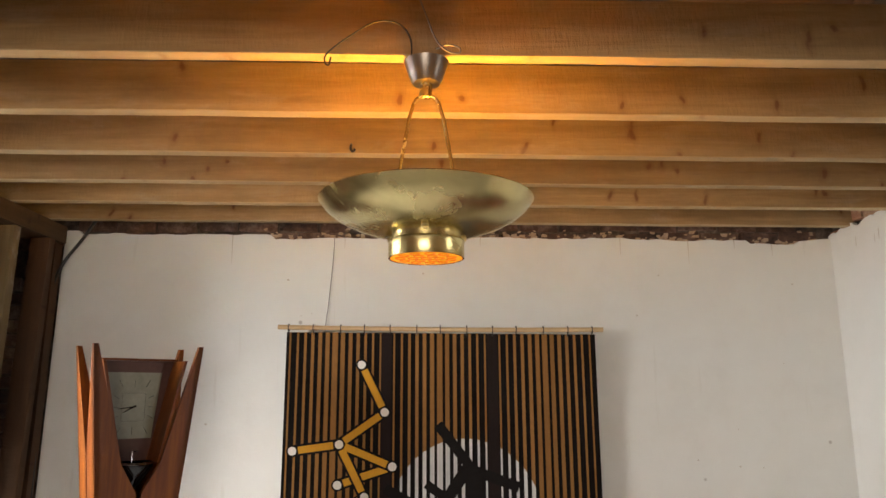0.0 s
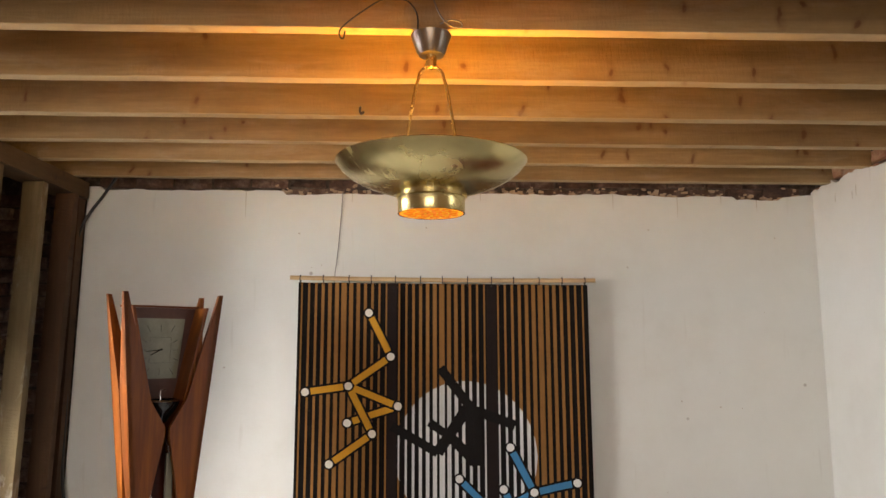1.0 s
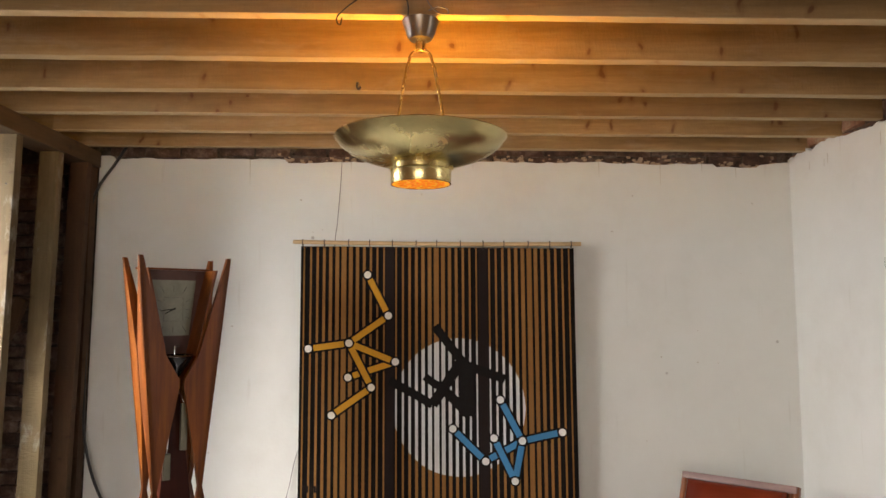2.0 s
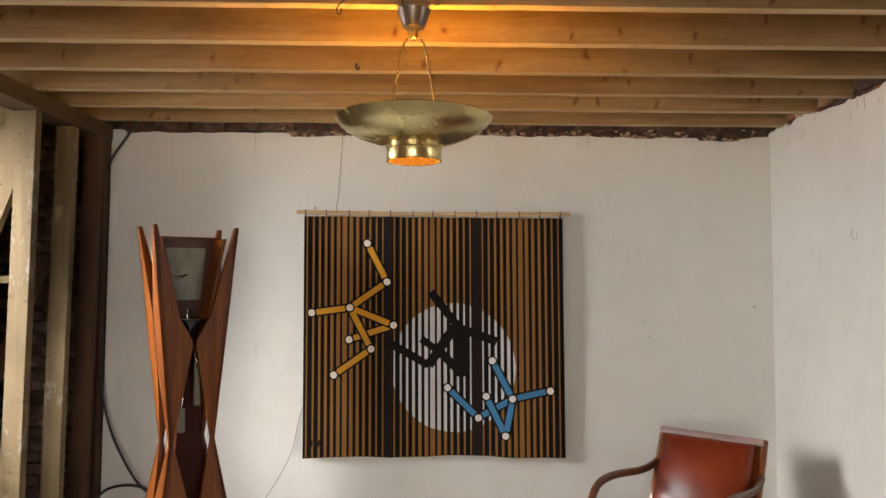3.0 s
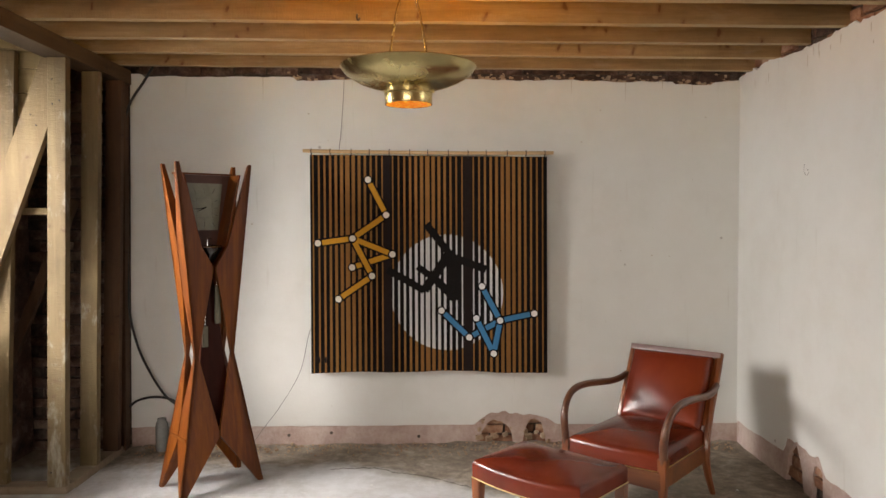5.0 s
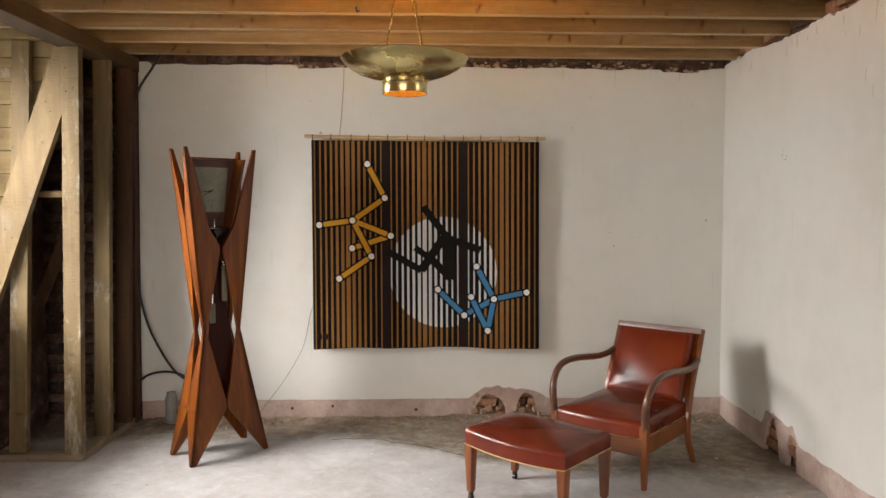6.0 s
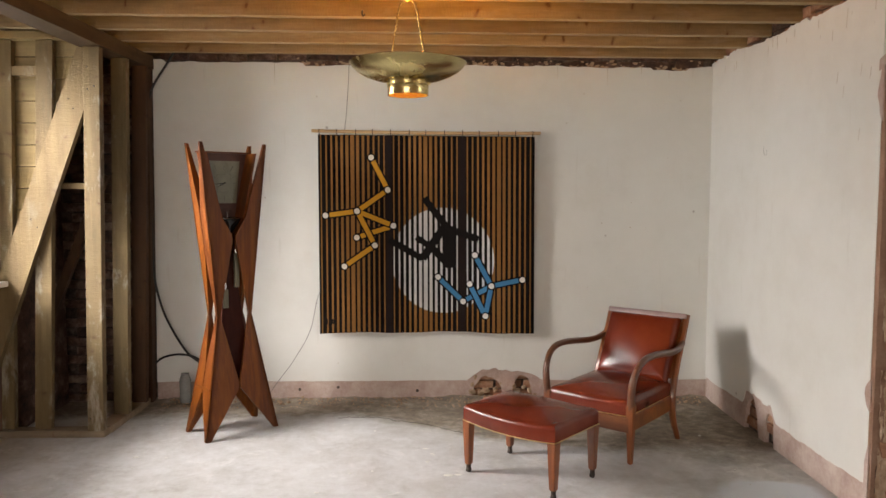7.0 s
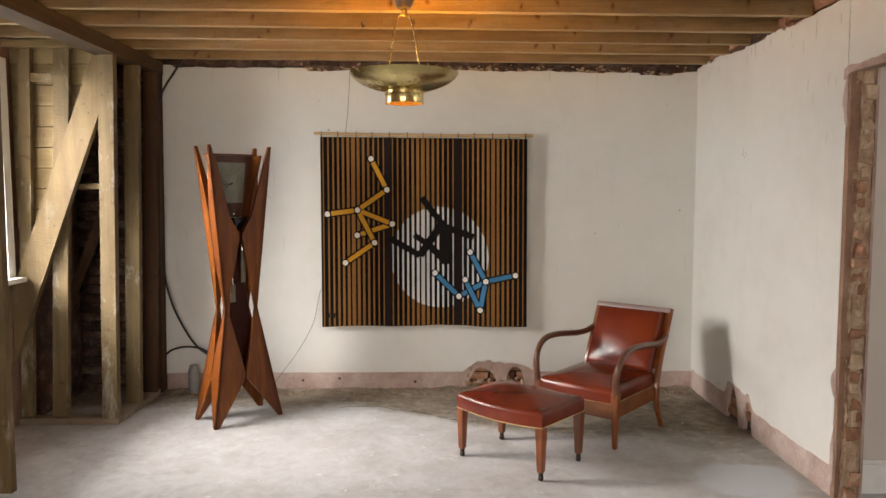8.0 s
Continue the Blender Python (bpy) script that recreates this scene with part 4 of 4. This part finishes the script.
# ---- leather pieces ----
def cushion(lo, hi, crown, bow=0.0, r=0.02, n=20, sag=0.0):
    """An upholstered block: rounded edges, crowned top, long sides that bow outwards."""
    bm = bmesh.new()
    (x0, y0, z0), (x1, y1, z1) = lo, hi
    cx, cy, hx, hy = (x0 + x1) / 2, (y0 + y1) / 2, (x1 - x0) / 2, (y1 - y0) / 2
    levels = [(0.0, z0)] + [(r * (1 - math.cos(a)), z1 - r + r * math.sin(a)) for a in (math.pi * k / 12 for k in range(7))]
    rings = []
    per = [(-1 + 2 * i / n, -1) for i in range(n)] + [(1, -1 + 2 * i / n) for i in range(n)] + [(1 - 2 * i / n, 1) for i in range(n)] + [(-1, 1 - 2 * i / n) for i in range(n)]

    def at(u, v, inset, z, dome):
        puff = bow * (1 - u * u) * v
        dip = -sag * (1 - u * u) * (abs(v) ** 2)
        return (cx + u * (hx - inset), cy + v * (hy - inset) + puff, z + dip + dome)
    for inset, z in levels:
        rings.append([bm.verts.new(at(u, v, inset, z, 0)) for u, v in per])
    for s in (0.95, 0.86, 0.74, 0.6, 0.45, 0.3, 0.15):
        rings.append([bm.verts.new(at(u * s, v * s, r * s, z1, crown * ((1 - (u * s) ** 2) * (1 - (v * s) ** 2)) ** 0.8)) for u, v in per])
    for a, b in zip(rings, rings[1:]):
        for k in range(len(per)):
            bm.faces.new((a[k], a[(k + 1) % len(per)], b[(k + 1) % len(per)], b[k]))
    top = bm.verts.new(at(0, 0, 0, z1, crown))
    for k in range(len(per)):
        bm.faces.new((rings[-1][k], rings[-1][(k + 1) % len(per)], top))
    bm.faces.new(rings[0][::-1])
    return bm


def tapered_leg(x, y, z1, w1, w0, z0=0.0, dx=0.0, dy=0.0):
    bm = bmesh.new()
    lo = [bm.verts.new((x + dx + sx * w0, y + dy + sy * w0, z0)) for sx, sy in ((-1, -1), (1, -1), (1, 1), (-1, 1))]
    hi = [bm.verts.new((x + sx * w1, y + sy * w1, z1)) for sx, sy in ((-1, -1), (1, -1), (1, 1), (-1, 1))]
    bm.faces.new(lo[::-1])
    bm.faces.new(hi)
    for k in range(4):
        bm.faces.new((lo[k], lo[(k + 1) % 4], hi[(k + 1) % 4], hi[k]))
    bmesh.ops.bevel(bm, geom=bm.edges[:], offset=0.004, segments=2, affect="EDGES")
    return bm


def nail_line(points, parent):
    """A brass beading along the lower edge of the leather."""
    part("nail_trim", tube(points, 0.003, 6), NAIL, parent, "brass nail trim")


def armchair():
    base = empty("armchair", pose(0.989, 2.632, 0, 0, 0, -41), "low armchair in chestnut leather with curved dark wooden arms", "armchair")
    W = 0.29
    part("seat", cushion((-0.275, -0.02, 0.288), (0.275, 0.60, 0.388), 0.050, 0.018, 0.045), LEATHER, base, "domed chestnut leather seat", smooth=True)
    nail_line([(-0.277, -0.022, 0.290), (-0.14, -0.037, 0.290), (0, -0.042, 0.290), (0.14, -0.037, 0.290), (0.277, -0.022, 0.290)], base)
    nail_line([(0.279, -0.02, 0.290), (0.279, 0.58, 0.290)], base)
    part("seat_rail", boxed((-0.28, -0.028, 0.19), (0.28, 0.0, 0.286), 0.005), CHAIR_RAIL, base)
    part("seat_rail", boxed((-0.28, 0.60, 0.19), (0.28, 0.625, 0.286), 0.005), CHAIR_RAIL, base)
    for s in (-1, 1):
        part("side_rail", boxed((min(s * 0.26, s * 0.288), 0.0, 0.19), (max(s * 0.26, s * 0.288), 0.60, 0.286), 0.005), CHAIR_RAIL, base)
        part("front_leg", tapered_leg(s * 0.285, -0.005, 0.36, 0.025, 0.014), CHAIR_WOOD, base)
        # back leg sweeps backwards, then rises as the back's post
        post = smooth_line([(s * 0.32, 0.62, 0.0), (s * 0.297, 0.59, 0.14), (0.008 + s * 0.28, 0.59, 0.27), (0.013 + s * 0.274, 0.64, 0.45), (0.016 + s * 0.273, 0.74, 0.66), (0.016 + s * 0.273, 0.80, 0.795)], 6)
        part("back_post", tube(post, 0.024, 8, taper=[0.7 + 0.3 * min(1, i / 8) for i in range(len(post))]), CHAIR_WOOD, base, smooth=True)
        arm = smooth_line([(s * 0.288, -0.005, 0.31), (s * 0.293, -0.022, 0.42), (s * 0.30, -0.012, 0.51), (s * 0.308, 0.045, 0.585), (s * 0.315, 0.14, 0.618),
                           (s * 0.318, 0.28, 0.618), (s * 0.316, 0.43, 0.602), (0.006 + s * 0.306, 0.54, 0.592), (0.012 + s * 0.296, 0.64, 0.597), (0.016 + s * 0.285, 0.712, 0.618)], 7)
        part("armrest", tube(arm, 0.0195, 10, flat=1.15), ARM_WOOD, base, "dark polished bentwood armrest", smooth=True)
    # leaning leather back in a wooden frame
    lean = Matrix.Translation((0.016, 0.575, 0.375)) @ Matrix.Rotation(radians(-27), 4, "X")
    bm = cushion((-0.247, -0.445, 0), (0.247, 0.0, 0.070), 0.026, 0.0, 0.040)
    part("backrest", bm, LEATHER, base, "padded chestnut leather back", m=lean @ Matrix.Rotation(radians(90), 4, "X") @ pose(0, 0.435, 0, 0, 0, 0), smooth=True)
    part("back_panel", boxed((-0.262, 0.002, 0.03), (0.262, 0.026, 0.452), 0.004), CHAIR_WOOD, base, m=lean)
    part("top_rail", boxed((-0.285, -0.02, 0.440), (0.285, 0.034, 0.476), 0.008), SHEEN_RAIL, base, "pale worn top rail", m=lean)


armchair()


def footstool():
    base = empty("footstool", pose(0.581, 2.288, 0, 0, 0, -42.5), "leather footstool with brass nails and castored wooden legs", "footstool")
    hx, hy = 0.29, 0.20
    part("seat", cushion((-hx - 0.022, -hy - 0.022, 0.31), (hx + 0.022, hy + 0.022, 0.404), 0.036, 0.026, 0.030, sag=0.012), LEATHER, base, "crowned chestnut leather top", smooth=True)
    for s in (-1, 1):
        nail_line([(u * (hx + 0.024), s * (hy + 0.024 + 0.026 * (1 - u * u)), 0.312 - 0.012 * (1 - u * u)) for u in [-1 + k * 0.1 for k in range(21)]], base)
        nail_line([(s * (hx + 0.024), -hy - 0.02, 0.312), (s * (hx + 0.024), hy + 0.02, 0.312)], base)
    for sx in (-1, 1):
        for sy in (-1, 1):
            part("leg", tapered_leg(sx * hx, sy * hy, 0.311, 0.027, 0.018, 0.05), CHAIR_WOOD, base)
            castor = part("castor", tube([(sx * hx, sy * hy, 0.062), (sx * hx, sy * hy, 0.03)], 0.014, 10), DARK_METAL, base, "small dark metal castor")
            part("wheel", tube([(sx * hx - 0.009, sy * hy, 0.0155), (sx * hx + 0.009, sy * hy, 0.0155)], 0.0155, 16), DARK_METAL, castor, smooth=True)


footstool()


# ---- pendant lamp ----
def pendant():
    base = empty("pendant_lamp", pose(-0.086, 1.70, 0), "brass bowl pendant lamp glowing amber under the joists", "lamp")
    out = [(0.088, 2.134), (0.12, 2.137), (0.16, 2.146), (0.20, 2.160), (0.236, 2.180), (0.260, 2.200), (0.2735, 2.219), (0.276, 2.221)]
    inn = [(r - 0.003, z + 0.003) for r, z in reversed(out)]
    part("bowl", lathe(out + inn, 72, close=True), BRASS, base, "wide spun brass bowl", smooth=True)
    part("collar", lathe([(0.0865, 2.113), (0.0885, 2.114), (0.089, 2.138), (0.086, 2.14)], 56, close=True), BRASS, base, smooth=True)
    part("lower_ring", lathe([(0.092, 2.071), (0.0965, 2.071), (0.0965, 2.110), (0.0985, 2.113), (0.0965, 2.117), (0.088, 2.118)], 56, close=True), BRASS, base, smooth=True)
    part("diffuser", lathe([(0.0915, 2.073), (0.0915, 2.076)], 48), GLOW, base, "glowing amber perforated diffuser")
    for ring, r, n in ((0, 0.0, 1), (1, 0.034, 6), (2, 0.066, 11)):
        for k in range(n):
            a = 2 * math.pi * k / n + ring
            bm = lathe([(0.0085, 2.0715), (0.0135, 2.0705), (0.0145, 2.073), (0.0085, 2.0735)], 16, close=True)
            part("diffuser_ring", bm, AMBER, base, m=pose(r * math.cos(a), r * math.sin(a), 0), smooth=True)
    arch = [(-0.094, 0, 2.145), (-0.08, 0, 2.24), (-0.062, 0, 2.35), (-0.045, 0, 2.45)] + [(-0.037 * math.cos(a), 0, 2.475 + 0.037 * math.sin(a)) for a in (math.pi * k / 8 for k in range(9))] + [(0.045, 0, 2.45), (0.062, 0, 2.35), (0.08, 0, 2.24), (0.094, 0, 2.145)]
    part("hanger", tube(arch, 0.0048, 10), BRASS, base, "bent brass hanger rod", smooth=True)
    part("hanger_stem", lathe([(0.016, 2.508), (0.016, 2.548)], 24), BRASS, base, smooth=True)
    part("canopy", lathe([(0.028, 2.543), (0.036, 2.545), (0.043, 2.556), (0.0585, 2.600), (0.0605, 2.606), (0.055, 2.605), (0.048, 2.58), (0.02, 2.575)], 40), STEEL, base, "dull steel cup canopy", smooth=True)
    part("ceiling_hook", tube([(0.01, 0.005, 2.568), (0.008, 0.01, 2.60), (0.005, 0.018, 2.634)], 0.006, 8), DARK_METAL, base)
    for k in range(3):
        a = 2 * math.pi * k / 3 + 0.5
        bulb = part("bulb", lathe([(0.004, 0.028), (0.014, 0.022), (0.019, 0.008), (0.016, -0.008), (0.009, -0.022), (0.004, -0.026)], 16), BULB, base, m=pose(0.11 * math.cos(a), 0.11 * math.sin(a), 2.178), smooth=True)
        part("socket", tube([(0, 0, -0.05), (0, 0, -0.02)], 0.009, 10), BRASS, bulb)


pendant()


# ---- cables and small things ----
def cable(name, points, radius, material, label, steps=10):
    ob = part(name, tube(smooth_line(points, steps), radius, 8), material, smooth=True)
    return tagged(ob, label, "cable")


cable("lamp_flex", [(-0.125, 1.672, 2.60), (-0.128, 1.668, 2.66), (-0.16, 1.664, 2.70), (-0.22, 1.664, 2.705), (-0.29, 1.66, 2.66), (-0.345, 1.655, 2.61), (-0.35, 1.655, 2.585), (-0.34, 1.655, 2.578), (-0.335, 1.655, 2.60)], 0.0024, CABLE, "thin dark loose lamp wire")
cable("lamp_flex", [(-0.11, 1.675, 2.80), (-0.085, 1.66, 2.72), (-0.06, 1.655, 2.65), (-0.03, 1.65, 2.615), (0.0, 1.65, 2.61), (0.0, 1.65, 2.625), (-0.03, 1.655, 2.635), (-0.06, 1.665, 2.628)], 0.0024, THIN_CABLE, "thin grey looping lamp wire")
cable("wall_cable", [(-1.90, 3.80, 2.70), (-1.98, 3.795, 2.57), (-2.07, 3.79, 2.43), (-2.115, 3.79, 2.27), (-2.122, 3.80, 1.9), (-2.12, 3.80, 1.3), (-2.11, 3.79, 1.0), (-2.07, 3.78, 0.80), (-2.00, 3.77, 0.62), (-1.86, 3.75, 0.40), (-1.70, 3.74, 0.28), (-1.6, 3.74, 0.15)], 0.0085, CABLE, "thick black cable down the wall")
cable("wall_cable", [(-2.125, 3.80, 0.31), (-2.05, 3.775, 0.36), (-1.93, 3.76, 0.385), (-1.80, 3.74, 0.365), (-1.68, 3.73, 0.28)], 0.0085, CABLE, "thick black cable curving off the wall")
cable("thin_wire", [(-0.605, 3.825, 2.60), (-0.612, 3.824, 2.45), (-0.632, 3.823, 2.2), (-0.645, 3.822, 2.08), (-0.67, 3.823, 1.6), (-0.80, 3.824, 1.0), (-0.87, 3.82, 0.80), (-0.93, 3.815, 0.55), (-1.06, 3.80, 0.32), (-1.18, 3.78, 0.16), (-1.25, 3.74, 0.06)], 0.0021, THIN_CABLE, "thin grey wire trailing down the plaster")
cable("floor_wire", [(-1.25, 3.735, 0.05), (-1.4, 3.68, 0.028), (-1.55, 3.6, 0.03), (-1.68, 3.66, 0.03)], 0.0021, THIN_CABLE, "thin wire lying on the dusty floor")
hook = tagged(part("joist_hook", tube(smooth_line([(-0.375, 2.525, 2.665), (-0.375, 2.505, 2.66), (-0.375, 2.495, 2.64), (-0.368, 2.495, 2.63), (-0.36, 2.50, 2.64)]), 0.005, 8), DARK_METAL), "small dark iron hook in a joist", "hook")
bottle = tagged(part("storage_jar", lathe([(0.04, 0.03), (0.043, 0.04), (0.043, 0.20), (0.036, 0.225), (0.03, 0.235), (0.03, 0.25), (0.026, 0.25), (0.026, 0.232), (0.038, 0.2), (0.038, 0.04)], 24), JAR, m=pose(-1.865, 3.70, 0.0), smooth=True), "pale grey cloudy jar standing by the wall", "jar")

# crack and chips in the floor
for k, line in enumerate(([(-0.66, 3.36), (-0.5, 3.355), (-0.36, 3.35), (-0.25, 3.29), (-0.15, 3.245), (-0.04, 3.19), (0.16, 3.05), (0.3, 2.97)],)):
    pts = smooth_line([(x, y, 0) for x, y in line], 10)
    bm = bmesh.new()
    prev = None
    for i, p in enumerate(pts):
        w = 0.003 + 0.009 * abs(wobble(i * 0.2, 60 + k, 2))
        q = (p.x + 0.012 * wobble(i, 61, 0.4), p.y + 0.03 * wobble(i, 62, 0.35))
        z = 0.008
        row = [bm.verts.new((q[0], q[1] - w, z)), bm.verts.new((q[0], q[1] + w, z))]
        if prev:
            bm.faces.new((prev[0], row[0], row[1], prev[1]))
        prev = row
    part("floor_crack", bm, DARK_MORTAR, floor)

rng = random.Random(8)
chips = [(0.12, 2.28, 0.022), (0.17, 2.29, 0.014), (-0.02, 2.72, 0.012), (-1.15, 1.75, 0.014), (-0.6, 2.05, 0.010), (-1.8, 2.6, 0.012)] + [(rng.uniform(-2.0, 2.0), rng.uniform(1.0, 3.3), rng.uniform(0.003, 0.008)) for k in range(45)]
for x, y, r in chips:
    bm = bmesh.new()
    n = 9
    top, low = [], []
    for k in range(n):
        q = 2 * math.pi * k / n
        w = r * (0.6 + 0.6 * rng.random())
        low.append(bm.verts.new((x + 1.6 * w * math.cos(q), y + 0.8 * w * math.sin(q), 0.0)))
        top.append(bm.verts.new((x + 1.4 * w * math.cos(q), y + 0.7 * w * math.sin(q), 0.0035 + 0.1 * r)))
    bm.faces.new(top)
    for k in range(n):
        bm.faces.new((low[k], low[(k + 1) % n], top[(k + 1) % n], top[k]))
    tagged(part("plaster_chip", bm, PLASTER), "small white plaster chip on the concrete", "debris", "plaster chips")

# dark gouges in the paint of the east wall and a drawn mark
for k in range(16):
    y, z = rng.uniform(1.75, 3.6), 2.59 - abs(rng.gauss(0, 0.05))
    ln = rng.uniform(0.015, 0.07)
    bm = prism([(X1 - 0.0015, y - 0.002, z), (X1 - 0.0015, y + rng.uniform(0.001, 0.004), z - 0.01), (X1 - 0.0015, y + 0.003, z - ln), (X1 - 0.0015, y, z - ln * 0.9)], (0.004, 0, 0))
    part("gouge", bm, STAIN, wall_east)
for k in range(5):
    y, z = rng.uniform(1.75, 2.1), rng.uniform(1.9, 2.3)
    bm = prism([(X1 - 0.0015, y, z), (X1 - 0.0015, y + 0.003, z), (X1 - 0.0015, y + 0.01, z - 0.06), (X1 - 0.0015, y + 0.008, z - 0.06)], (0.004, 0, 0))
    part("gouge", bm, STAIN, wall_east)
part("drawn_mark", tube(smooth_line([(X1, 2.93, 1.92), (X1, 2.935, 1.88), (X1, 2.91, 1.855), (X1, 2.885, 1.865), (X1, 2.895, 1.89)]), 0.0011, 5), THIN_CABLE, wall_east)
# small holes and nicks in the back wall
for k in range(22):
    x, z = rng.uniform(-1.9, 2.0), rng.uniform(0.25, 2.4)
    r = rng.uniform(0.0025, 0.006)
    part("nick", prism([(x + r * math.cos(q) * 1.2, Y1 - 0.0012, z + r * math.sin(q)) for q in (2 * math.pi * i / 7 for i in range(7))], (0, 0.004, 0)), STAIN, wall_north)
for x, z in ((-1.02, 0.085), (-0.72, 0.10), (-1.55, 0.09), (-0.1, 0.07), (1.35, 0.10)):
    part("plug_hole", prism([(x + 0.012 * math.cos(q), Y1 + 0.005, z + 0.012 * math.sin(q)) for q in (2 * math.pi * i / 9 for i in range(9))], (0, 0.004, 0)), DARK_MORTAR, wall_north)

bm = bmesh.new()
for k in range(240):
    x = rng.uniform(-1.0, 2.1)
    z = back_top(x) + abs(rng.gauss(0.0, 0.022))
    r = rng.uniform(0.003, 0.013)
    m = Vector((x, Y1 + rng.uniform(0.012, 0.045), z))
    vs = [bm.verts.new(m + Vector((rng.uniform(0.5, 1.6) * r * sx, rng.uniform(0.5, 1.0) * r * sy, rng.uniform(0.3, 0.9) * r * sz))) for sx in (-1, 1) for sy in (-1, 1) for sz in (-1, 1)]
    for q in ((0, 1, 3, 2), (4, 6, 7, 5), (0, 4, 5, 1), (2, 3, 7, 6), (0, 2, 6, 4), (1, 5, 7, 3)):
        bm.faces.new([vs[i] for i in q])
tagged(part("plaster_crumbs", bm, MORTAR, wall_north), kind="stuff")
for x, ln in ((-1.17, 0.16), (0.98, 0.10), (1.36, 0.13), (1.62, 0.05), (0.2, 0.05), (1.83, 0.07), (-0.55, 0.06)):
    zt = back_top(x)
    part("dirty_run", prism([(x - 0.002, Y1 - 0.0012, zt), (x + 0.003, Y1 - 0.0012, zt), (x + 0.001, Y1 - 0.0012, zt - ln), (x, Y1 - 0.0012, zt - ln)], (0, 0.003, 0)), STAIN, wall_north)

# rubble along the foot of the back wall
rng = random.Random(11)
bm = bmesh.new()
for k in range(900):
    x, y = rng.uniform(-2.05, 2.1), 3.82 - abs(rng.gauss(0, 0.10))
    r = rng.uniform(0.0015, 0.007) * (1.6 if k % 15 == 0 else 1.0)
    c = Vector((x, y, max(0.002, 0.022 - 0.15 * (3.82 - y)) + r * 0.5))
    vs = [bm.verts.new(c + Vector((rng.uniform(0.5, 1.2) * r * sx, rng.uniform(0.5, 1.2) * r * sy, rng.uniform(0.4, 1.0) * r * sz))) for sx in (-1, 1) for sy in (-1, 1) for sz in (-1, 1)]
    for q in ((0, 1, 3, 2), (4, 6, 7, 5), (0, 4, 5, 1), (2, 3, 7, 6), (0, 2, 6, 4), (1, 5, 7, 3)):
        bm.faces.new([vs[i] for i in q])
tagged(part("rubble", bm, MORTAR), "crumbs of broken plaster along the wall", "rubble", kind="stuff")

# ---- exposed bricks ----
rng = random.Random(21)
brick_meshes = []
for k in range(5):
    bm = boxed((-0.105, -0.03, -0.031), (0.105, 0.03, 0.031), 0.005)
    for v in bm.verts:
        v.co += Vector(noise.noise_vector(v.co * 17 + Vector((k * 9, 0, 0)))) * 0.008
    brick_meshes.append((mesh_from(bm, "brick", DARK_BRICK), None))
red_meshes = []
for k in range(4):
    bm = boxed((-0.105, -0.03, -0.031), (0.105, 0.03, 0.031), 0.006)
    for v in bm.verts:
        v.co += Vector(noise.noise_vector(v.co * 15 + Vector((k * 9, 4, 0)))) * 0.012
    red_meshes.append(mesh_from(bm, "brick", BRICK))
for row in range(3):
    z = 2.585 + row * 0.075
    x = -2.05 + 0.11 * (row % 2)
    while x < 2.1:
        share("brick", rng.choice(brick_meshes)[0], wall_north, pose(x, Y1 + 0.066 + rng.uniform(-0.016, 0.012), z + rng.uniform(-0.006, 0.006), 0, rng.uniform(-2, 2), rng.uniform(-4, 4)))
        x += 0.225
    y = 1.75 + 0.11 * (row % 2)
    while y < 3.8:
        share("brick", rng.choice(red_meshes if rng.random() < 0.7 else [b[0] for b in brick_meshes]), wall_east, pose(X1 + 0.05 + rng.uniform(-0.012, 0.012), y, z + rng.uniform(-0.006, 0.006), 0, 0, 90 + rng.uniform(-3, 3)))
        y += 0.225
for x, z in ((0.30, 0.04), (0.53, 0.04), (0.40, 0.115), (0.62, 0.115), (0.47, 0.185), (0.74, 0.04), (0.70, 0.185), (0.84, 0.115)):
    share("brick", rng.choice(red_meshes), wall_north, pose(x, Y1 + 0.062 + rng.uniform(-0.018, 0.01), z, 0, rng.uniform(-4, 4), rng.uniform(-8, 8)))
for x, z, r in ((0.325, 0.06, 0.035), (0.335, 0.125, 0.03), (0.365, 0.175, 0.028), (0.44, 0.07, 0.03), (0.52, 0.075, 0.026), (0.56, 0.12, 0.022), (0.40, 0.05, 0.03), (0.66, 0.10, 0.026), (0.68, 0.06, 0.03), (0.79, 0.07, 0.03), (0.83, 0.03, 0.03), (0.74, 0.09, 0.02)):
    r *= 0.72
    bm = boxed((-r, -r * 0.7, -r * 0.8), (r, r * 0.7, r * 0.8), r * 0.25)
    for v in bm.verts:
        v.co += Vector(noise.noise_vector(v.co * 30 + Vector((x * 40, z * 40, 0)))) * r * 0.5
    part("broken_stone", bm, MORTAR, wall_north, m=pose(x, Y1 + 0.02, z, 20 * wobble(x, 70, 9), 30 * wobble(z, 71, 9), 25))
for y, z in ((3.02, 0.06), (3.0, 0.135), (3.04, 0.21), (2.74, 0.10), (2.76, 0.175), (2.75, 0.245)):
    share("brick", rng.choice(red_meshes), wall_east, pose(X1 + 0.052 + rng.uniform(-0.01, 0.006), y, z, 0, rng.uniform(-3, 3), 90 + rng.uniform(-4, 4)))
# courses at the back of the recess behind the studs, its shade in their colour
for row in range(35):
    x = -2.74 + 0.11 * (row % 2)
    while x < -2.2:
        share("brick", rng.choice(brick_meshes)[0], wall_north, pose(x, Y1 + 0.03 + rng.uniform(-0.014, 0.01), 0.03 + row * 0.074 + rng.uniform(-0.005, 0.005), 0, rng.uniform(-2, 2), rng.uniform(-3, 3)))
        x += 0.225
